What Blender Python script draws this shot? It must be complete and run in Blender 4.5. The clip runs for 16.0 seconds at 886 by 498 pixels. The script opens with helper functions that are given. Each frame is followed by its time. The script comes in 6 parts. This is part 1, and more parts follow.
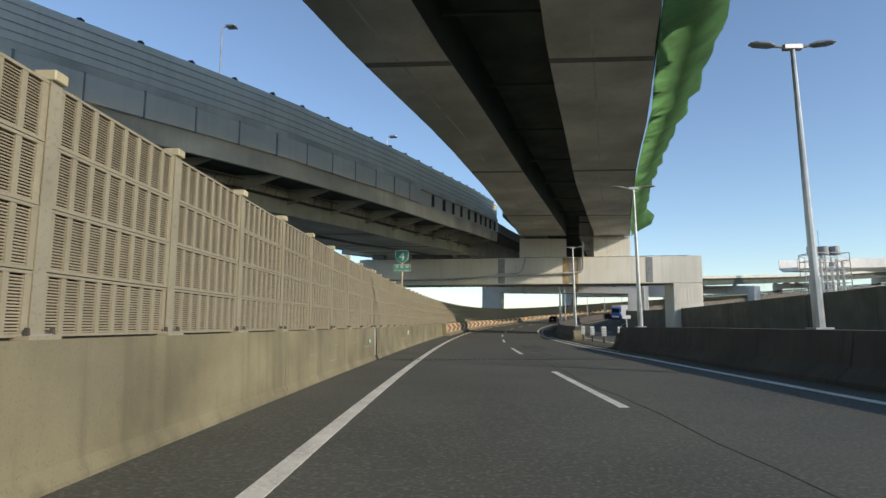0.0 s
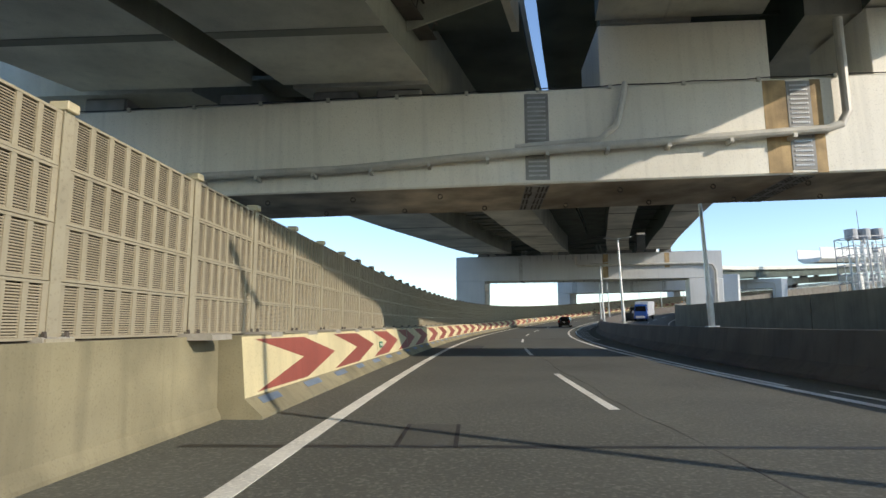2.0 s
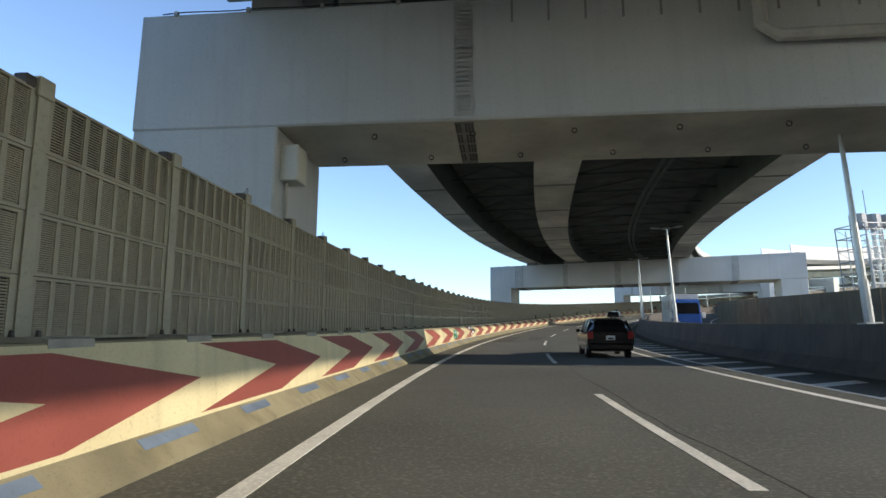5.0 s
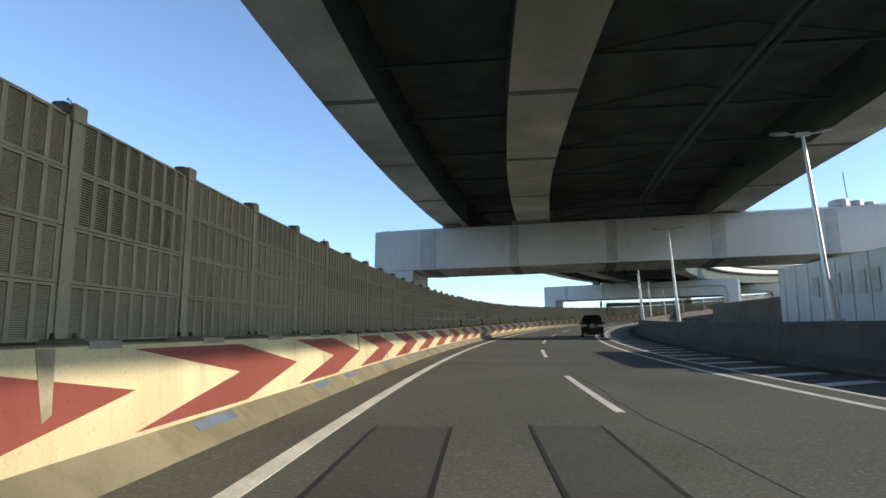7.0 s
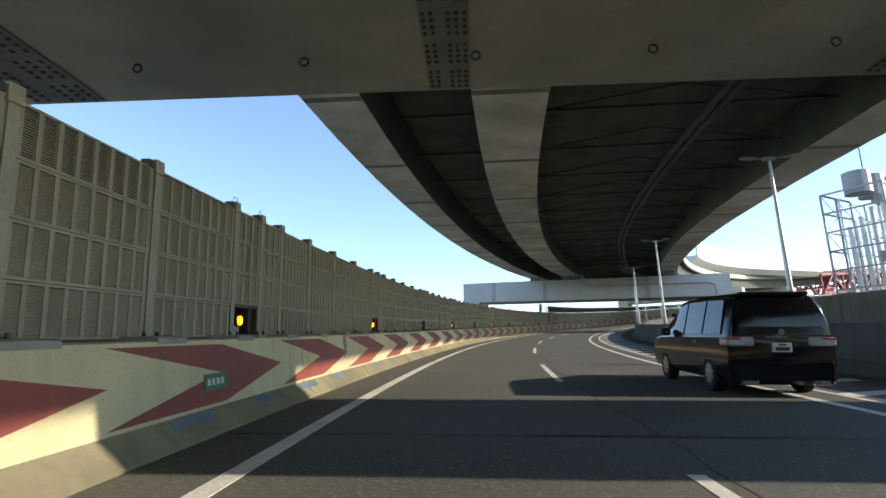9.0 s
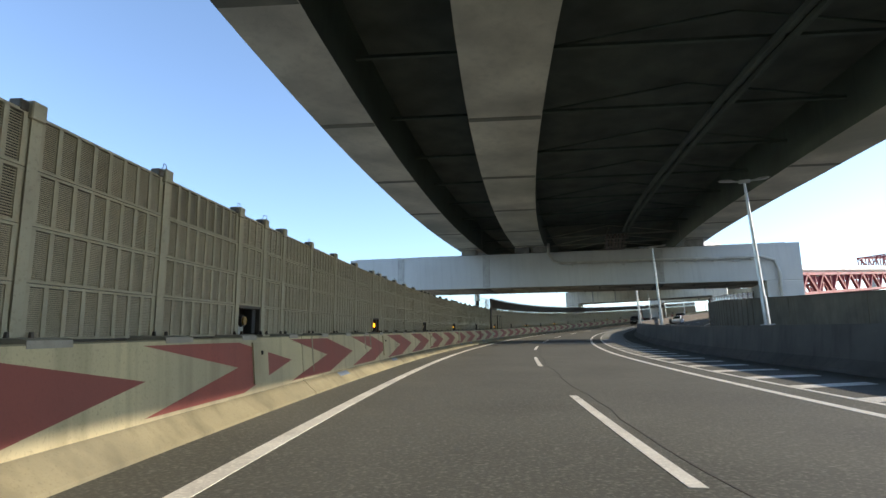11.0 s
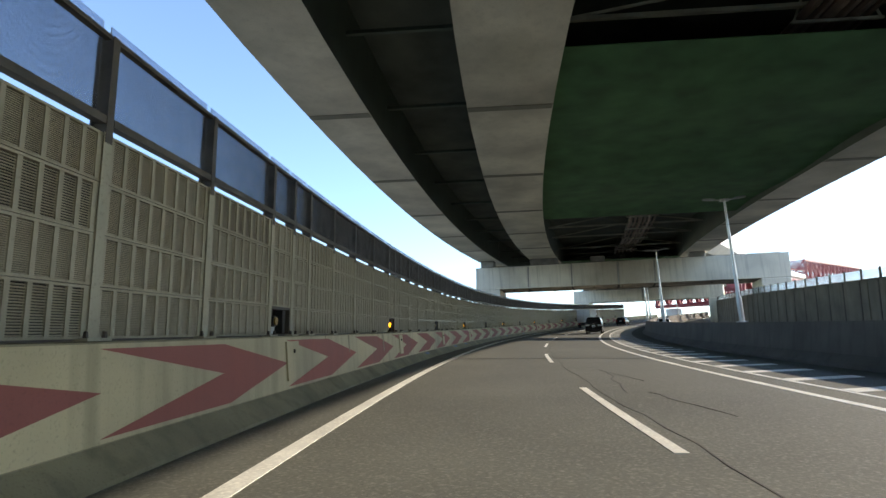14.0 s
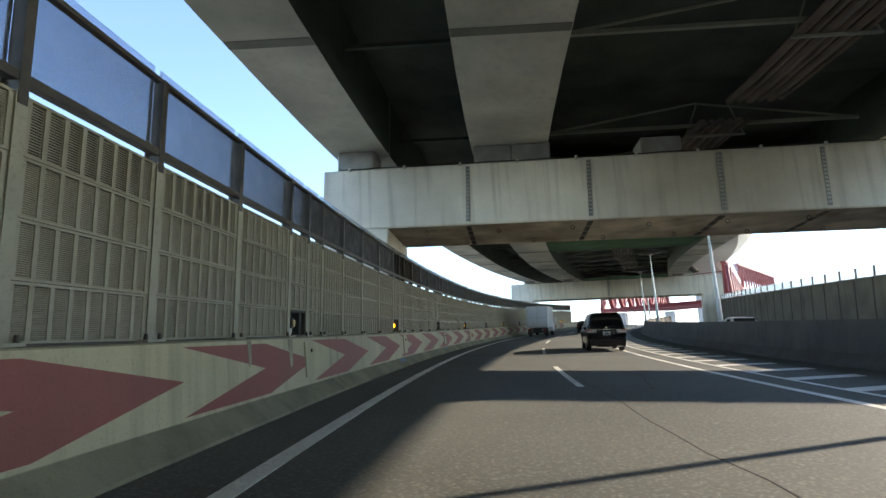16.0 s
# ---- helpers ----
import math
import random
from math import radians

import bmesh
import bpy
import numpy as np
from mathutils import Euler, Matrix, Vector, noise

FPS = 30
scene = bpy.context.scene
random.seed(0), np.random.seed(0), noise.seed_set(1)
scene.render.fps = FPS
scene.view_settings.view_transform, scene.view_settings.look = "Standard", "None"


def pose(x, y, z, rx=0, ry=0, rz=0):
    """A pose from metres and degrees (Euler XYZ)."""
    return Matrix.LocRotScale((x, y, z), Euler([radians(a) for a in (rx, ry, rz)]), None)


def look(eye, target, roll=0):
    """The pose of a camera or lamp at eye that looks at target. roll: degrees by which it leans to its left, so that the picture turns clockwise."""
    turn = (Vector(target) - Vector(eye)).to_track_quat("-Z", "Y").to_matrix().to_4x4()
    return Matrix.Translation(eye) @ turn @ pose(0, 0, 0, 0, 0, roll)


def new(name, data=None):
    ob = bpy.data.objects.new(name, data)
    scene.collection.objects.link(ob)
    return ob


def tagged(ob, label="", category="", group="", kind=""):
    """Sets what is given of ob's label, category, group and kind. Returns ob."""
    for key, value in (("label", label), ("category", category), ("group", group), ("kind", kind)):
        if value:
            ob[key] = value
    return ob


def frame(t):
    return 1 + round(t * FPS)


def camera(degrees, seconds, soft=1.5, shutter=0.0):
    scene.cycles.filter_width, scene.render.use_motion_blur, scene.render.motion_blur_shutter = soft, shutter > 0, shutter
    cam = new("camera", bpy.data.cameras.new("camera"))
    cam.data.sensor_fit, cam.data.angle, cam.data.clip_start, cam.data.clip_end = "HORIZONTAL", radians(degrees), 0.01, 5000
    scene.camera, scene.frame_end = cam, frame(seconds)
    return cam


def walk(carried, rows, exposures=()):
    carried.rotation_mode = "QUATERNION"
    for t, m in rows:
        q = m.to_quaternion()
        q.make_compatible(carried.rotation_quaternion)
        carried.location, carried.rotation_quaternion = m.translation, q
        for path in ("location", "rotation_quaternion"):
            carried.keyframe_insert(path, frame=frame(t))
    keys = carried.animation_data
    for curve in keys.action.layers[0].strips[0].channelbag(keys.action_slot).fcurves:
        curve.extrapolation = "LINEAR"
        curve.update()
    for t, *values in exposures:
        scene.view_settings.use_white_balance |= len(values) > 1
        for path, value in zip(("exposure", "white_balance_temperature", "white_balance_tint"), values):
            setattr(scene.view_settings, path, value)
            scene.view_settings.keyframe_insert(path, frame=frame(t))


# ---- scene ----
# ---- the camera and its walk ----
cam = camera(76.2, 16.0)
WALK = [
    (0.0, pose(1.44, -0.00, 1.19, 97.88, 0.42, 0.81)),
    (0.5, pose(1.67, 11.34, 1.24, 98.07, 0.58, 0.08)),
    (1.0, pose(2.14, 22.57, 1.28, 98.37, 1.18, -0.29)),
    (1.5, pose(2.69, 33.63, 1.35, 98.47, 1.41, -1.09)),
    (2.0, pose(3.42, 44.73, 1.44, 98.59, 1.61, -2.05)),
    (2.5, pose(4.38, 55.84, 1.57, 98.75, 1.57, -3.07)),
    (3.0, pose(5.61, 66.46, 1.73, 99.01, 1.53, -4.27)),
    (3.5, pose(6.99, 76.48, 1.91, 98.98, 1.40, -5.88)),
    (4.0, pose(8.74, 86.82, 2.12, 99.21, 1.34, -7.75)),
    (4.5, pose(10.85, 97.31, 2.35, 99.35, 1.75, -9.56)),
    (5.0, pose(13.35, 107.47, 2.61, 99.75, 1.82, -12.04)),
    (5.5, pose(16.19, 117.36, 2.90, 99.98, 1.91, -14.42)),
    (6.0, pose(19.38, 127.01, 3.23, 100.12, 1.98, -16.70)),
    (6.5, pose(22.93, 136.49, 3.60, 100.52, 2.14, -19.05)),
    (7.0, pose(26.84, 145.72, 4.01, 100.73, 2.43, -21.53)),
    (7.5, pose(30.91, 154.55, 4.43, 100.92, 2.37, -24.19)),
    (8.0, pose(35.67, 163.37, 4.89, 101.05, 2.89, -26.14)),
    (8.5, pose(40.62, 172.03, 5.39, 101.19, 2.89, -28.36)),
    (9.0, pose(45.96, 180.35, 5.89, 101.43, 2.57, -30.83)),
    (9.5, pose(51.53, 188.37, 6.41, 101.48, 2.71, -33.32)),
    (10.0, pose(57.30, 196.16, 6.95, 101.43, 2.74, -35.42)),
    (10.5, pose(63.34, 203.71, 7.49, 101.53, 2.79, -37.38)),
    (11.0, pose(69.64, 211.01, 8.04, 101.63, 2.90, -39.21)),
    (11.5, pose(76.13, 218.12, 8.59, 101.77, 3.00, -40.76)),
    (12.0, pose(82.94, 225.01, 9.13, 101.66, 3.16, -43.03)),
    (12.5, pose(90.14, 231.67, 9.67, 101.70, 3.33, -45.36)),
    (13.0, pose(97.70, 238.04, 10.21, 101.60, 3.34, -47.42)),
    (13.5, pose(105.17, 244.17, 10.77, 101.64, 2.81, -49.58)),
    (14.0, pose(112.88, 249.86, 11.32, 101.62, 2.52, -51.74)),
    (14.5, pose(120.85, 255.33, 11.88, 101.71, 2.50, -53.88)),
    (15.0, pose(129.09, 260.44, 12.45, 101.73, 2.29, -56.02)),
    (15.5, pose(137.33, 265.13, 13.01, 101.79, 2.41, -58.29)),
    (16.0, pose(145.68, 269.48, 13.58, 101.96, 2.80, -60.50)),
]
walk(cam, WALK, exposures=[(0.0, 0.93, 7350, 13), (0.5, 1.04, 7250, 13), (1.0, 1.27, 7100, 13), (2.0, 1.4, 7000, 13), (6.0, 1.45, 7000, 13), (8.0, 1.52, 7100, 13), (9.0, 1.74, 7250, 14), (10.0, 1.76, 7250, 14), (12.0, 1.86, 7250, 14), (12.5, 2.15, 7350, 15), (13.0, 2.36, 7500, 17), (13.6, 2.1, 7250, 14), (14.5, 2.1, 7250, 13), (15.0, 2.2, 7250, 13), (16.0, 2.42, 7250, 14)])

# ---- light ----
SUN_AZ, SUN_EL = radians(126.5), radians(21.3)
world = bpy.data.worlds.new("sky")
scene.world = world
world.use_nodes = True
wn = world.node_tree
for n in list(wn.nodes):
    wn.nodes.remove(n)
sky = wn.nodes.new("ShaderNodeTexSky")
sky.sky_type = "NISHITA"
sky.sun_disc = False
sky.sun_elevation = SUN_EL
sky.sun_rotation = SUN_AZ
sky.air_density, sky.dust_density, sky.ozone_density = 1.0, 0.15, 4.0
bg = wn.nodes.new("ShaderNodeBackground")
bg.inputs["Strength"].default_value = 0.110
wout = wn.nodes.new("ShaderNodeOutputWorld")
wn.links.new(sky.outputs[0], bg.inputs[0])
wn.links.new(bg.outputs[0], wout.inputs[0])
sun_data = bpy.data.lights.new("sun", "SUN")
sun_data.energy, sun_data.angle, sun_data.color = 1.65, radians(0.55), (1.0, 0.93, 0.82)
sun = new("sun", sun_data)
sun_from = Vector((math.sin(SUN_AZ) * math.cos(SUN_EL), math.cos(SUN_AZ) * math.cos(SUN_EL), math.sin(SUN_EL)))
sun.matrix_world = look(sun_from * 200, (0, 0, 0))


# ---- materials ----
def material(name, base, rough=0.7, metal=0.0, spots=0.15, scale=1.5, fine=40.0, bump=0.15, streak=0.0, stain=None, stain_amount=0.0, vary=0.0, chips=0):
    """A painted, cast or rolled surface: two scales of variation, fine relief, optional runs of dirt and stains."""
    m = bpy.data.materials.new(name)
    m.use_nodes = True
    nt = m.node_tree
    b = nt.nodes["Principled BSDF"]
    b.inputs["Metallic"].default_value = metal
    co = nt.nodes.new("ShaderNodeTexCoord")
    def noise_node(sc, detail=5.0, source=None):
        n = nt.nodes.new("ShaderNodeTexNoise")
        n.inputs["Scale"].default_value, n.inputs["Detail"].default_value = sc, detail
        nt.links.new(source or co.outputs["Object"], n.inputs["Vector"])
        return n
    def mix(a, bcol, fac, kind="MIX"):
        x = nt.nodes.new("ShaderNodeMix")
        x.data_type, x.blend_type = "RGBA", kind
        for sock, val in ((x.inputs[0], fac), (x.inputs[6], a), (x.inputs[7], bcol)):
            if hasattr(val, "links"):
                nt.links.new(val, sock)
            elif isinstance(val, tuple):
                sock.default_value = (*val[:3], 1)
            else:
                sock.default_value = val
        return x.outputs[2]
    def ramp(src, lo, hi):
        r = nt.nodes.new("ShaderNodeMapRange")
        r.inputs["From Min"].default_value, r.inputs["From Max"].default_value = lo, hi
        nt.links.new(src, r.inputs["Value"])
        return r.outputs[0]
    big = noise_node(scale)
    small = noise_node(fine, 3.0)
    dark = tuple(c * (1 - spots * 2.2) for c in base)
    light = tuple(min(1, c * (1 + spots)) for c in base)
    col = mix(dark, light, ramp(big.outputs["Fac"], 0.3, 0.7))
    col = mix(col, mix(col, (0.0, 0.0, 0.0), 0.35), ramp(small.outputs["Fac"], 0.55, 0.85))
    if streak:
        mp = nt.nodes.new("ShaderNodeMapping")
        mp.inputs["Scale"].default_value = (2.3, 2.3, 0.12)
        nt.links.new(co.outputs["Object"], mp.inputs["Vector"])
        runs = noise_node(1.6, 6.0, mp.outputs[0])
        col = mix(col, tuple(c * 0.35 for c in base), mix((0, 0, 0), (streak, streak, streak), ramp(runs.outputs["Fac"], 0.5, 0.75)))
    if stain:
        st = noise_node(scale * 0.35, 7.0)
        col = mix(col, stain, mix((0, 0, 0), (stain_amount,) * 3, ramp(st.outputs["Fac"], 0.5, 0.68)))
    if chips:
        grit = noise_node(24, 4.0)
        col = mix(col, tuple(c * (1 + chips) for c in base), ramp(grit.outputs["Fac"], 0.5, 0.78))
        col = mix(col, tuple(c * (1 - chips * 0.55) for c in base), ramp(noise_node(31, 3.0).outputs["Fac"], 0.56, 0.8))
    if vary:
        oi = nt.nodes.new("ShaderNodeObjectInfo")
        col = mix(col, tuple(c * (1 - vary) for c in base), mix((0, 0, 0), (0.7, 0.7, 0.7), oi.outputs["Random"]))
    nt.links.new(col, b.inputs["Base Color"])
    r = nt.nodes.new("ShaderNodeMapRange")
    r.inputs["To Min"].default_value, r.inputs["To Max"].default_value = max(0.03, rough - 0.12), min(1, rough + 0.1)
    nt.links.new(big.outputs["Fac"], r.inputs["Value"])
    nt.links.new(r.outputs[0], b.inputs["Roughness"])
    if bump:
        bp = nt.nodes.new("ShaderNodeBump")
        bp.inputs["Strength"].default_value, bp.inputs["Distance"].default_value = bump, 0.01
        nt.links.new(small.outputs["Fac"], bp.inputs["Height"])
        nt.links.new(bp.outputs[0], b.inputs["Normal"])
    return m


def glass(name, tint=(0.8, 0.85, 0.9), rough=0.05, trans=1.0):
    m = bpy.data.materials.new(name)
    m.use_nodes = True
    b = m.node_tree.nodes["Principled BSDF"]
    b.inputs["Base Color"].default_value = (*tint, 1)
    b.inputs["Roughness"].default_value = rough
    b.inputs["Transmission Weight"].default_value = trans
    b.inputs["IOR"].default_value = 1.45
    return m


def lamp_glow(name, col, power):
    m = bpy.data.materials.new(name)
    m.use_nodes = True
    b = m.node_tree.nodes["Principled BSDF"]
    b.inputs["Base Color"].default_value = (*col, 1)
    b.inputs["Emission Color"].default_value = (*col, 1)
    b.inputs["Emission Strength"].default_value = power
    return m


ASPHALT = material("asphalt", (0.108, 0.111, 0.091), 0.85, 0, 0.13, 0.35, 90, 0.4, stain=(0.070, 0.072, 0.061), stain_amount=0.5, chips=0.9)
PATCH = material("asphalt_patch", (0.070, 0.068, 0.060), 0.85, 0, 0.1, 1.0, 90, 0.5)
PATCH_SOFT = material("asphalt_patch_worn", (0.082, 0.083, 0.070), 0.85, 0, 0.12, 0.6, 90, 0.45, chips=0.6)
PATCH_DARK = material("crack_seal", (0.028, 0.027, 0.026), 0.8, 0, 0.1, 1.0, 90, 0.3)
JOINT = material("joint_steel", (0.05, 0.05, 0.05), 0.6, 0.3, 0.2, 3.0, 60, 0.2)
LINE = material("road_paint", (0.80, 0.79, 0.71), 0.6, 0, 0.10, 1.5, 30, 0.3, stain=(0.30, 0.29, 0.26), stain_amount=0.35, chips=0.25)
CONCRETE = material("concrete", (0.275, 0.245, 0.150), 0.85, 0, 0.18, 0.8, 45, 0.3, streak=0.5, stain=(0.18, 0.17, 0.13), stain_amount=0.35)
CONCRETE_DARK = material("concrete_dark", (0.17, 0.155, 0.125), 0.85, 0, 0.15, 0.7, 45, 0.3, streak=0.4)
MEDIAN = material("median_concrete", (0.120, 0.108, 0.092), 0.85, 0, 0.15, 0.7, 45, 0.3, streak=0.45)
GAP_GROUND = material("gritty_strip", (0.10, 0.086, 0.062), 0.95, 0, 0.2, 1.2, 60, 0.5, stain=(0.16, 0.14, 0.10), stain_amount=0.5, chips=0.6)
CREAM = material("cream_paint", (0.70, 0.61, 0.36), 0.65, 0, 0.08, 0.7, 35, 0.2, streak=0.3, stain=(0.34, 0.31, 0.2), stain_amount=0.35)
# cream past s = 225: more grime, plus shade put into the darker base
CREAM_WORN_SHADED = material("cream_paint_grimy", (0.55, 0.475, 0.29), 0.7, 0, 0.1, 0.6, 35, 0.2, streak=0.55, stain=(0.24, 0.22, 0.16), stain_amount=0.5)
RED = material("red_paint", (0.33, 0.085, 0.062), 0.6, 0, 0.12, 0.9, 30, 0.15, streak=0.25, vary=0.3)
BLUE = material("blue_paint", (0.17, 0.23, 0.31), 0.6, 0, 0.2, 2.0, 30, 0.2, vary=0.4)
PANEL = material("panel_paint", (0.41, 0.368, 0.265), 0.6, 0.1, 0.09, 0.9, 30, 0.08, streak=0.22, vary=0.2)
SLAT = material("panel_louvre", (0.395, 0.345, 0.25), 0.6, 0.1, 0.06, 1.0, 30, 0.05)
# near-black sheet behind slots: their shade put into its colour
PANEL_CAVITY_SHADE = material("panel_cavity", (0.03, 0.03, 0.027), 0.8, 0, 0.1, 1.0, 30, 0.0)
POST = material("post_paint", (0.40, 0.362, 0.262), 0.55, 0.15, 0.1, 1.2, 30, 0.1, streak=0.2)
CAP = material("cap_paint", (0.62, 0.55, 0.36), 0.55, 0.0, 0.1, 4.0, 40, 0.1, vary=0.4)
WEATHERED = material("weathered_steel", (0.10, 0.085, 0.07), 0.6, 0.3, 0.2, 3.0, 40, 0.15)
PIER = material("pier_paint", (0.80, 0.78, 0.69), 0.55, 0.0, 0.06, 0.25, 25, 0.1, streak=0.22, stain=(0.36, 0.34, 0.29), stain_amount=0.3)
PIER_STAINED = material("pier_paint_stained", (0.76, 0.73, 0.64), 0.6, 0.0, 0.10, 0.35, 25, 0.12, streak=0.5, stain=(0.27, 0.22, 0.16), stain_amount=0.55)
PIER_COOL = material("pier_paint_cool", (0.56, 0.57, 0.56), 0.5, 0.0, 0.05, 0.25, 25, 0.1, streak=0.15, stain=(0.34, 0.36, 0.37), stain_amount=0.3)
PIER_STRIP = material("splice_paint", (0.27, 0.27, 0.26), 0.6, 0.1, 0.12, 2.0, 40, 0.2)
SPLICE_PALE = material("splice_paint_pale", (0.41, 0.41, 0.40), 0.6, 0.1, 0.12, 2.0, 40, 0.2)
RUST = material("rust_run", (0.50, 0.36, 0.19), 0.8, 0.0, 0.25, 1.2, 40, 0.2, streak=0.5)
SOFFIT_RUST = material("pier_soffit", (0.54, 0.47, 0.37), 0.8, 0.0, 0.25, 0.8, 35, 0.2, stain=(0.20, 0.14, 0.09), stain_amount=0.6)
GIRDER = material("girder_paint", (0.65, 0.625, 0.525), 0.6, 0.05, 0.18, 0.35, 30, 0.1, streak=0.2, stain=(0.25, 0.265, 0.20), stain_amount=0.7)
# web paints: paler where lit, the green one deepened by the bays' shade
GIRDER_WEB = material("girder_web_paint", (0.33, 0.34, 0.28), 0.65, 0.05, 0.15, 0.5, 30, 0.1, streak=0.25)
WEB_GREEN_SHADED = material("girder_web_green", (0.075, 0.100, 0.080), 0.65, 0.05, 0.2, 0.5, 30, 0.1, streak=0.3)
SEAM = material("seam_plate", (0.21, 0.21, 0.17), 0.7, 0.05, 0.12, 1.0, 40, 0.2)
SEAM_SOFT = material("weld_seam", (0.575, 0.555, 0.465), 0.7, 0.05, 0.12, 1.0, 40, 0.2)
TRAY = material("tray_paint", (0.20, 0.155, 0.13), 0.6, 0.1, 0.2, 1.0, 40, 0.1)
JOINT_STEEL = material("finger_steel", (0.16, 0.155, 0.145), 0.5, 0.5, 0.2, 4.0, 60, 0.2)
# slab concrete: the shade of the bays is put into its dark colour
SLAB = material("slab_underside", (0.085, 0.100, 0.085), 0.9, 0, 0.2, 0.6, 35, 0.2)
FASCIA = material("fascia_panel", (0.68, 0.66, 0.57), 0.55, 0.1, 0.05, 0.4, 30, 0.08, streak=0.15)
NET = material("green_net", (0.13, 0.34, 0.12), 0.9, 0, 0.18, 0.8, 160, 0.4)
# copy of the green net with the deck's shade put into its colour
NET_SHADED = material("green_net_shaded", (0.062, 0.165, 0.07), 0.9, 0, 0.18, 0.8, 160, 0.4)
GALV = material("galvanised", (0.50, 0.51, 0.50), 0.4, 0.75, 0.08, 3.0, 60, 0.1)
PIPE = material("pipe_paint", (0.52, 0.51, 0.46), 0.5, 0.05, 0.1, 1.5, 40, 0.1, streak=0.2)
WHITE = material("white_paint", (0.72, 0.72, 0.69), 0.5, 0.0, 0.05, 0.5, 30, 0.05, streak=0.1)
SIGN_GREEN = material("sign_green", (0.02, 0.20, 0.11), 0.4, 0, 0.06, 3.0, 40, 0.0)
SIGN_WHITE = material("sign_white", (0.75, 0.77, 0.75), 0.4, 0, 0.04, 3.0, 40, 0.0)
BLACK = material("car_black", (0.014, 0.013, 0.015), 0.10, 0.35, 0.1, 1.0, 20, 0.0)
TRIM = material("black_plastic", (0.02, 0.02, 0.02), 0.55, 0, 0.1, 3.0, 60, 0.1)
RUBBER = material("rubber", (0.018, 0.018, 0.018), 0.85, 0, 0.1, 5.0, 60, 0.2)
ALLOY = material("alloy", (0.55, 0.55, 0.56), 0.3, 0.9, 0.05, 5.0, 60, 0.0)
CHROME = material("chrome", (0.75, 0.75, 0.76), 0.1, 1.0, 0.03, 5.0, 60, 0.0)
TINT = material("tinted_glass", (0.012, 0.013, 0.015), 0.06, 0.0, 0.05, 1.0, 20, 0.0)
TAIL = material("tail_lamp", (0.35, 0.02, 0.02), 0.15, 0, 0.1, 6.0, 60, 0.0)
LAMP_CLEAR = material("clear_lamp", (0.62, 0.60, 0.60), 0.12, 0.3, 0.1, 6.0, 60, 0.0)
PLATE = material("plate_white", (0.7, 0.7, 0.68), 0.4, 0, 0.05, 6.0, 60, 0.0)
BOXWHITE = material("truck_box", (0.62, 0.63, 0.63), 0.45, 0.1, 0.06, 0.6, 30, 0.05, streak=0.25)
CABBLUE = material("cab_blue", (0.03, 0.10, 0.35), 0.25, 0.1, 0.06, 1.0, 30, 0.0)
TRUSS_RED = material("truss_red", (0.26, 0.038, 0.045), 0.5, 0.1, 0.08, 0.3, 20, 0.0)
PLANT = material("plant_steel", (0.30, 0.31, 0.32), 0.5, 0.4, 0.12, 0.5, 20, 0.05)
GROUND = material("ground_dirt", (0.22, 0.195, 0.15), 0.95, 0, 0.2, 0.02, 2.0, 0.2, stain=(0.09, 0.12, 0.06), stain_amount=0.6)
MESH_LINE = material("sign_post_paint", (0.46, 0.40, 0.27), 0.6, 0.0, 0.15, 3.0, 40, 0.1, streak=0.4)
GRIME = material("grime", (0.36, 0.32, 0.22), 0.85, 0, 0.2, 3.0, 40, 0.1)
SCRAPE = material("scraped_concrete", (0.34, 0.32, 0.27), 0.8, 0, 0.1, 4.0, 60, 0.2)
SCREEN = glass("acrylic_screen", (0.62, 0.66, 0.74), 0.14, 0.9)
AMBER = lamp_glow("amber_lamp", (1.0, 0.40, 0.012), 1.7)
AMBER_OFF = material("amber_lens", (0.30, 0.17, 0.03), 0.3, 0, 0.1, 6.0, 60, 0.0)

# ---- the road's line: curvature (1/km), grade (%), bank (degrees) every 40 m from s = -20 ----
KNOT_S = [-20 + 40 * i for i in range(17)]
KNOT_K = [1.464, 1.495, 2.346, 3.534, 4.096, 3.916, 3.851, 3.892, 3.89, 3.904, 3.893, 3.893, 3.893, 3.893, 3.893, 3.893, 3.893]
KNOT_G = [0.187, 0.446, 1.527, 2.308, 3.856, 5.098, 5.739, 5.44, 5.722, 6.347, 6.746, 6.746, 6.746, 6.746, 6.746, 6.746, 6.746]
KNOT_B = [0.283, 0.095, 1.607, 1.785, 2.272, 2.563, 2.865, 3.401, 2.575, 2.614, 2.78, 2.78, 2.78, 2.78, 2.78, 2.78, 2.78]
SG = np.arange(-60.0, 620.5, 1.0)
_k = np.interp(SG, KNOT_S, KNOT_K) * 1e-3
_g = np.interp(SG, KNOT_S, KNOT_G) * 1e-2
_b = np.radians(np.interp(SG, KNOT_S, KNOT_B))
_th = np.cumsum(_k)
_i0 = 60
_th -= _th[_i0]
_x, _y, _z = np.cumsum(np.sin(_th)), np.cumsum(np.cos(_th)), np.cumsum(_g)
_x, _y, _z = _x - _x[_i0], _y - _y[_i0], _z - _z[_i0]


def road_frame(s):
    """Origin on the left edge line, and the unit vectors ahead, right and up of the banked road at s metres."""
    th, b, g = np.interp(s, SG, _th), np.interp(s, SG, _b), np.interp(s, SG, _g)
    p = Vector((np.interp(s, SG, _x), np.interp(s, SG, _y), np.interp(s, SG, _z)))
    t = Vector((math.sin(th), math.cos(th), g)).normalized()
    r0 = Vector((math.cos(th), -math.sin(th), 0))
    n0 = r0.cross(t)
    return p, t, r0 * math.cos(b) - n0 * math.sin(b), n0 * math.cos(b) + r0 * math.sin(b)


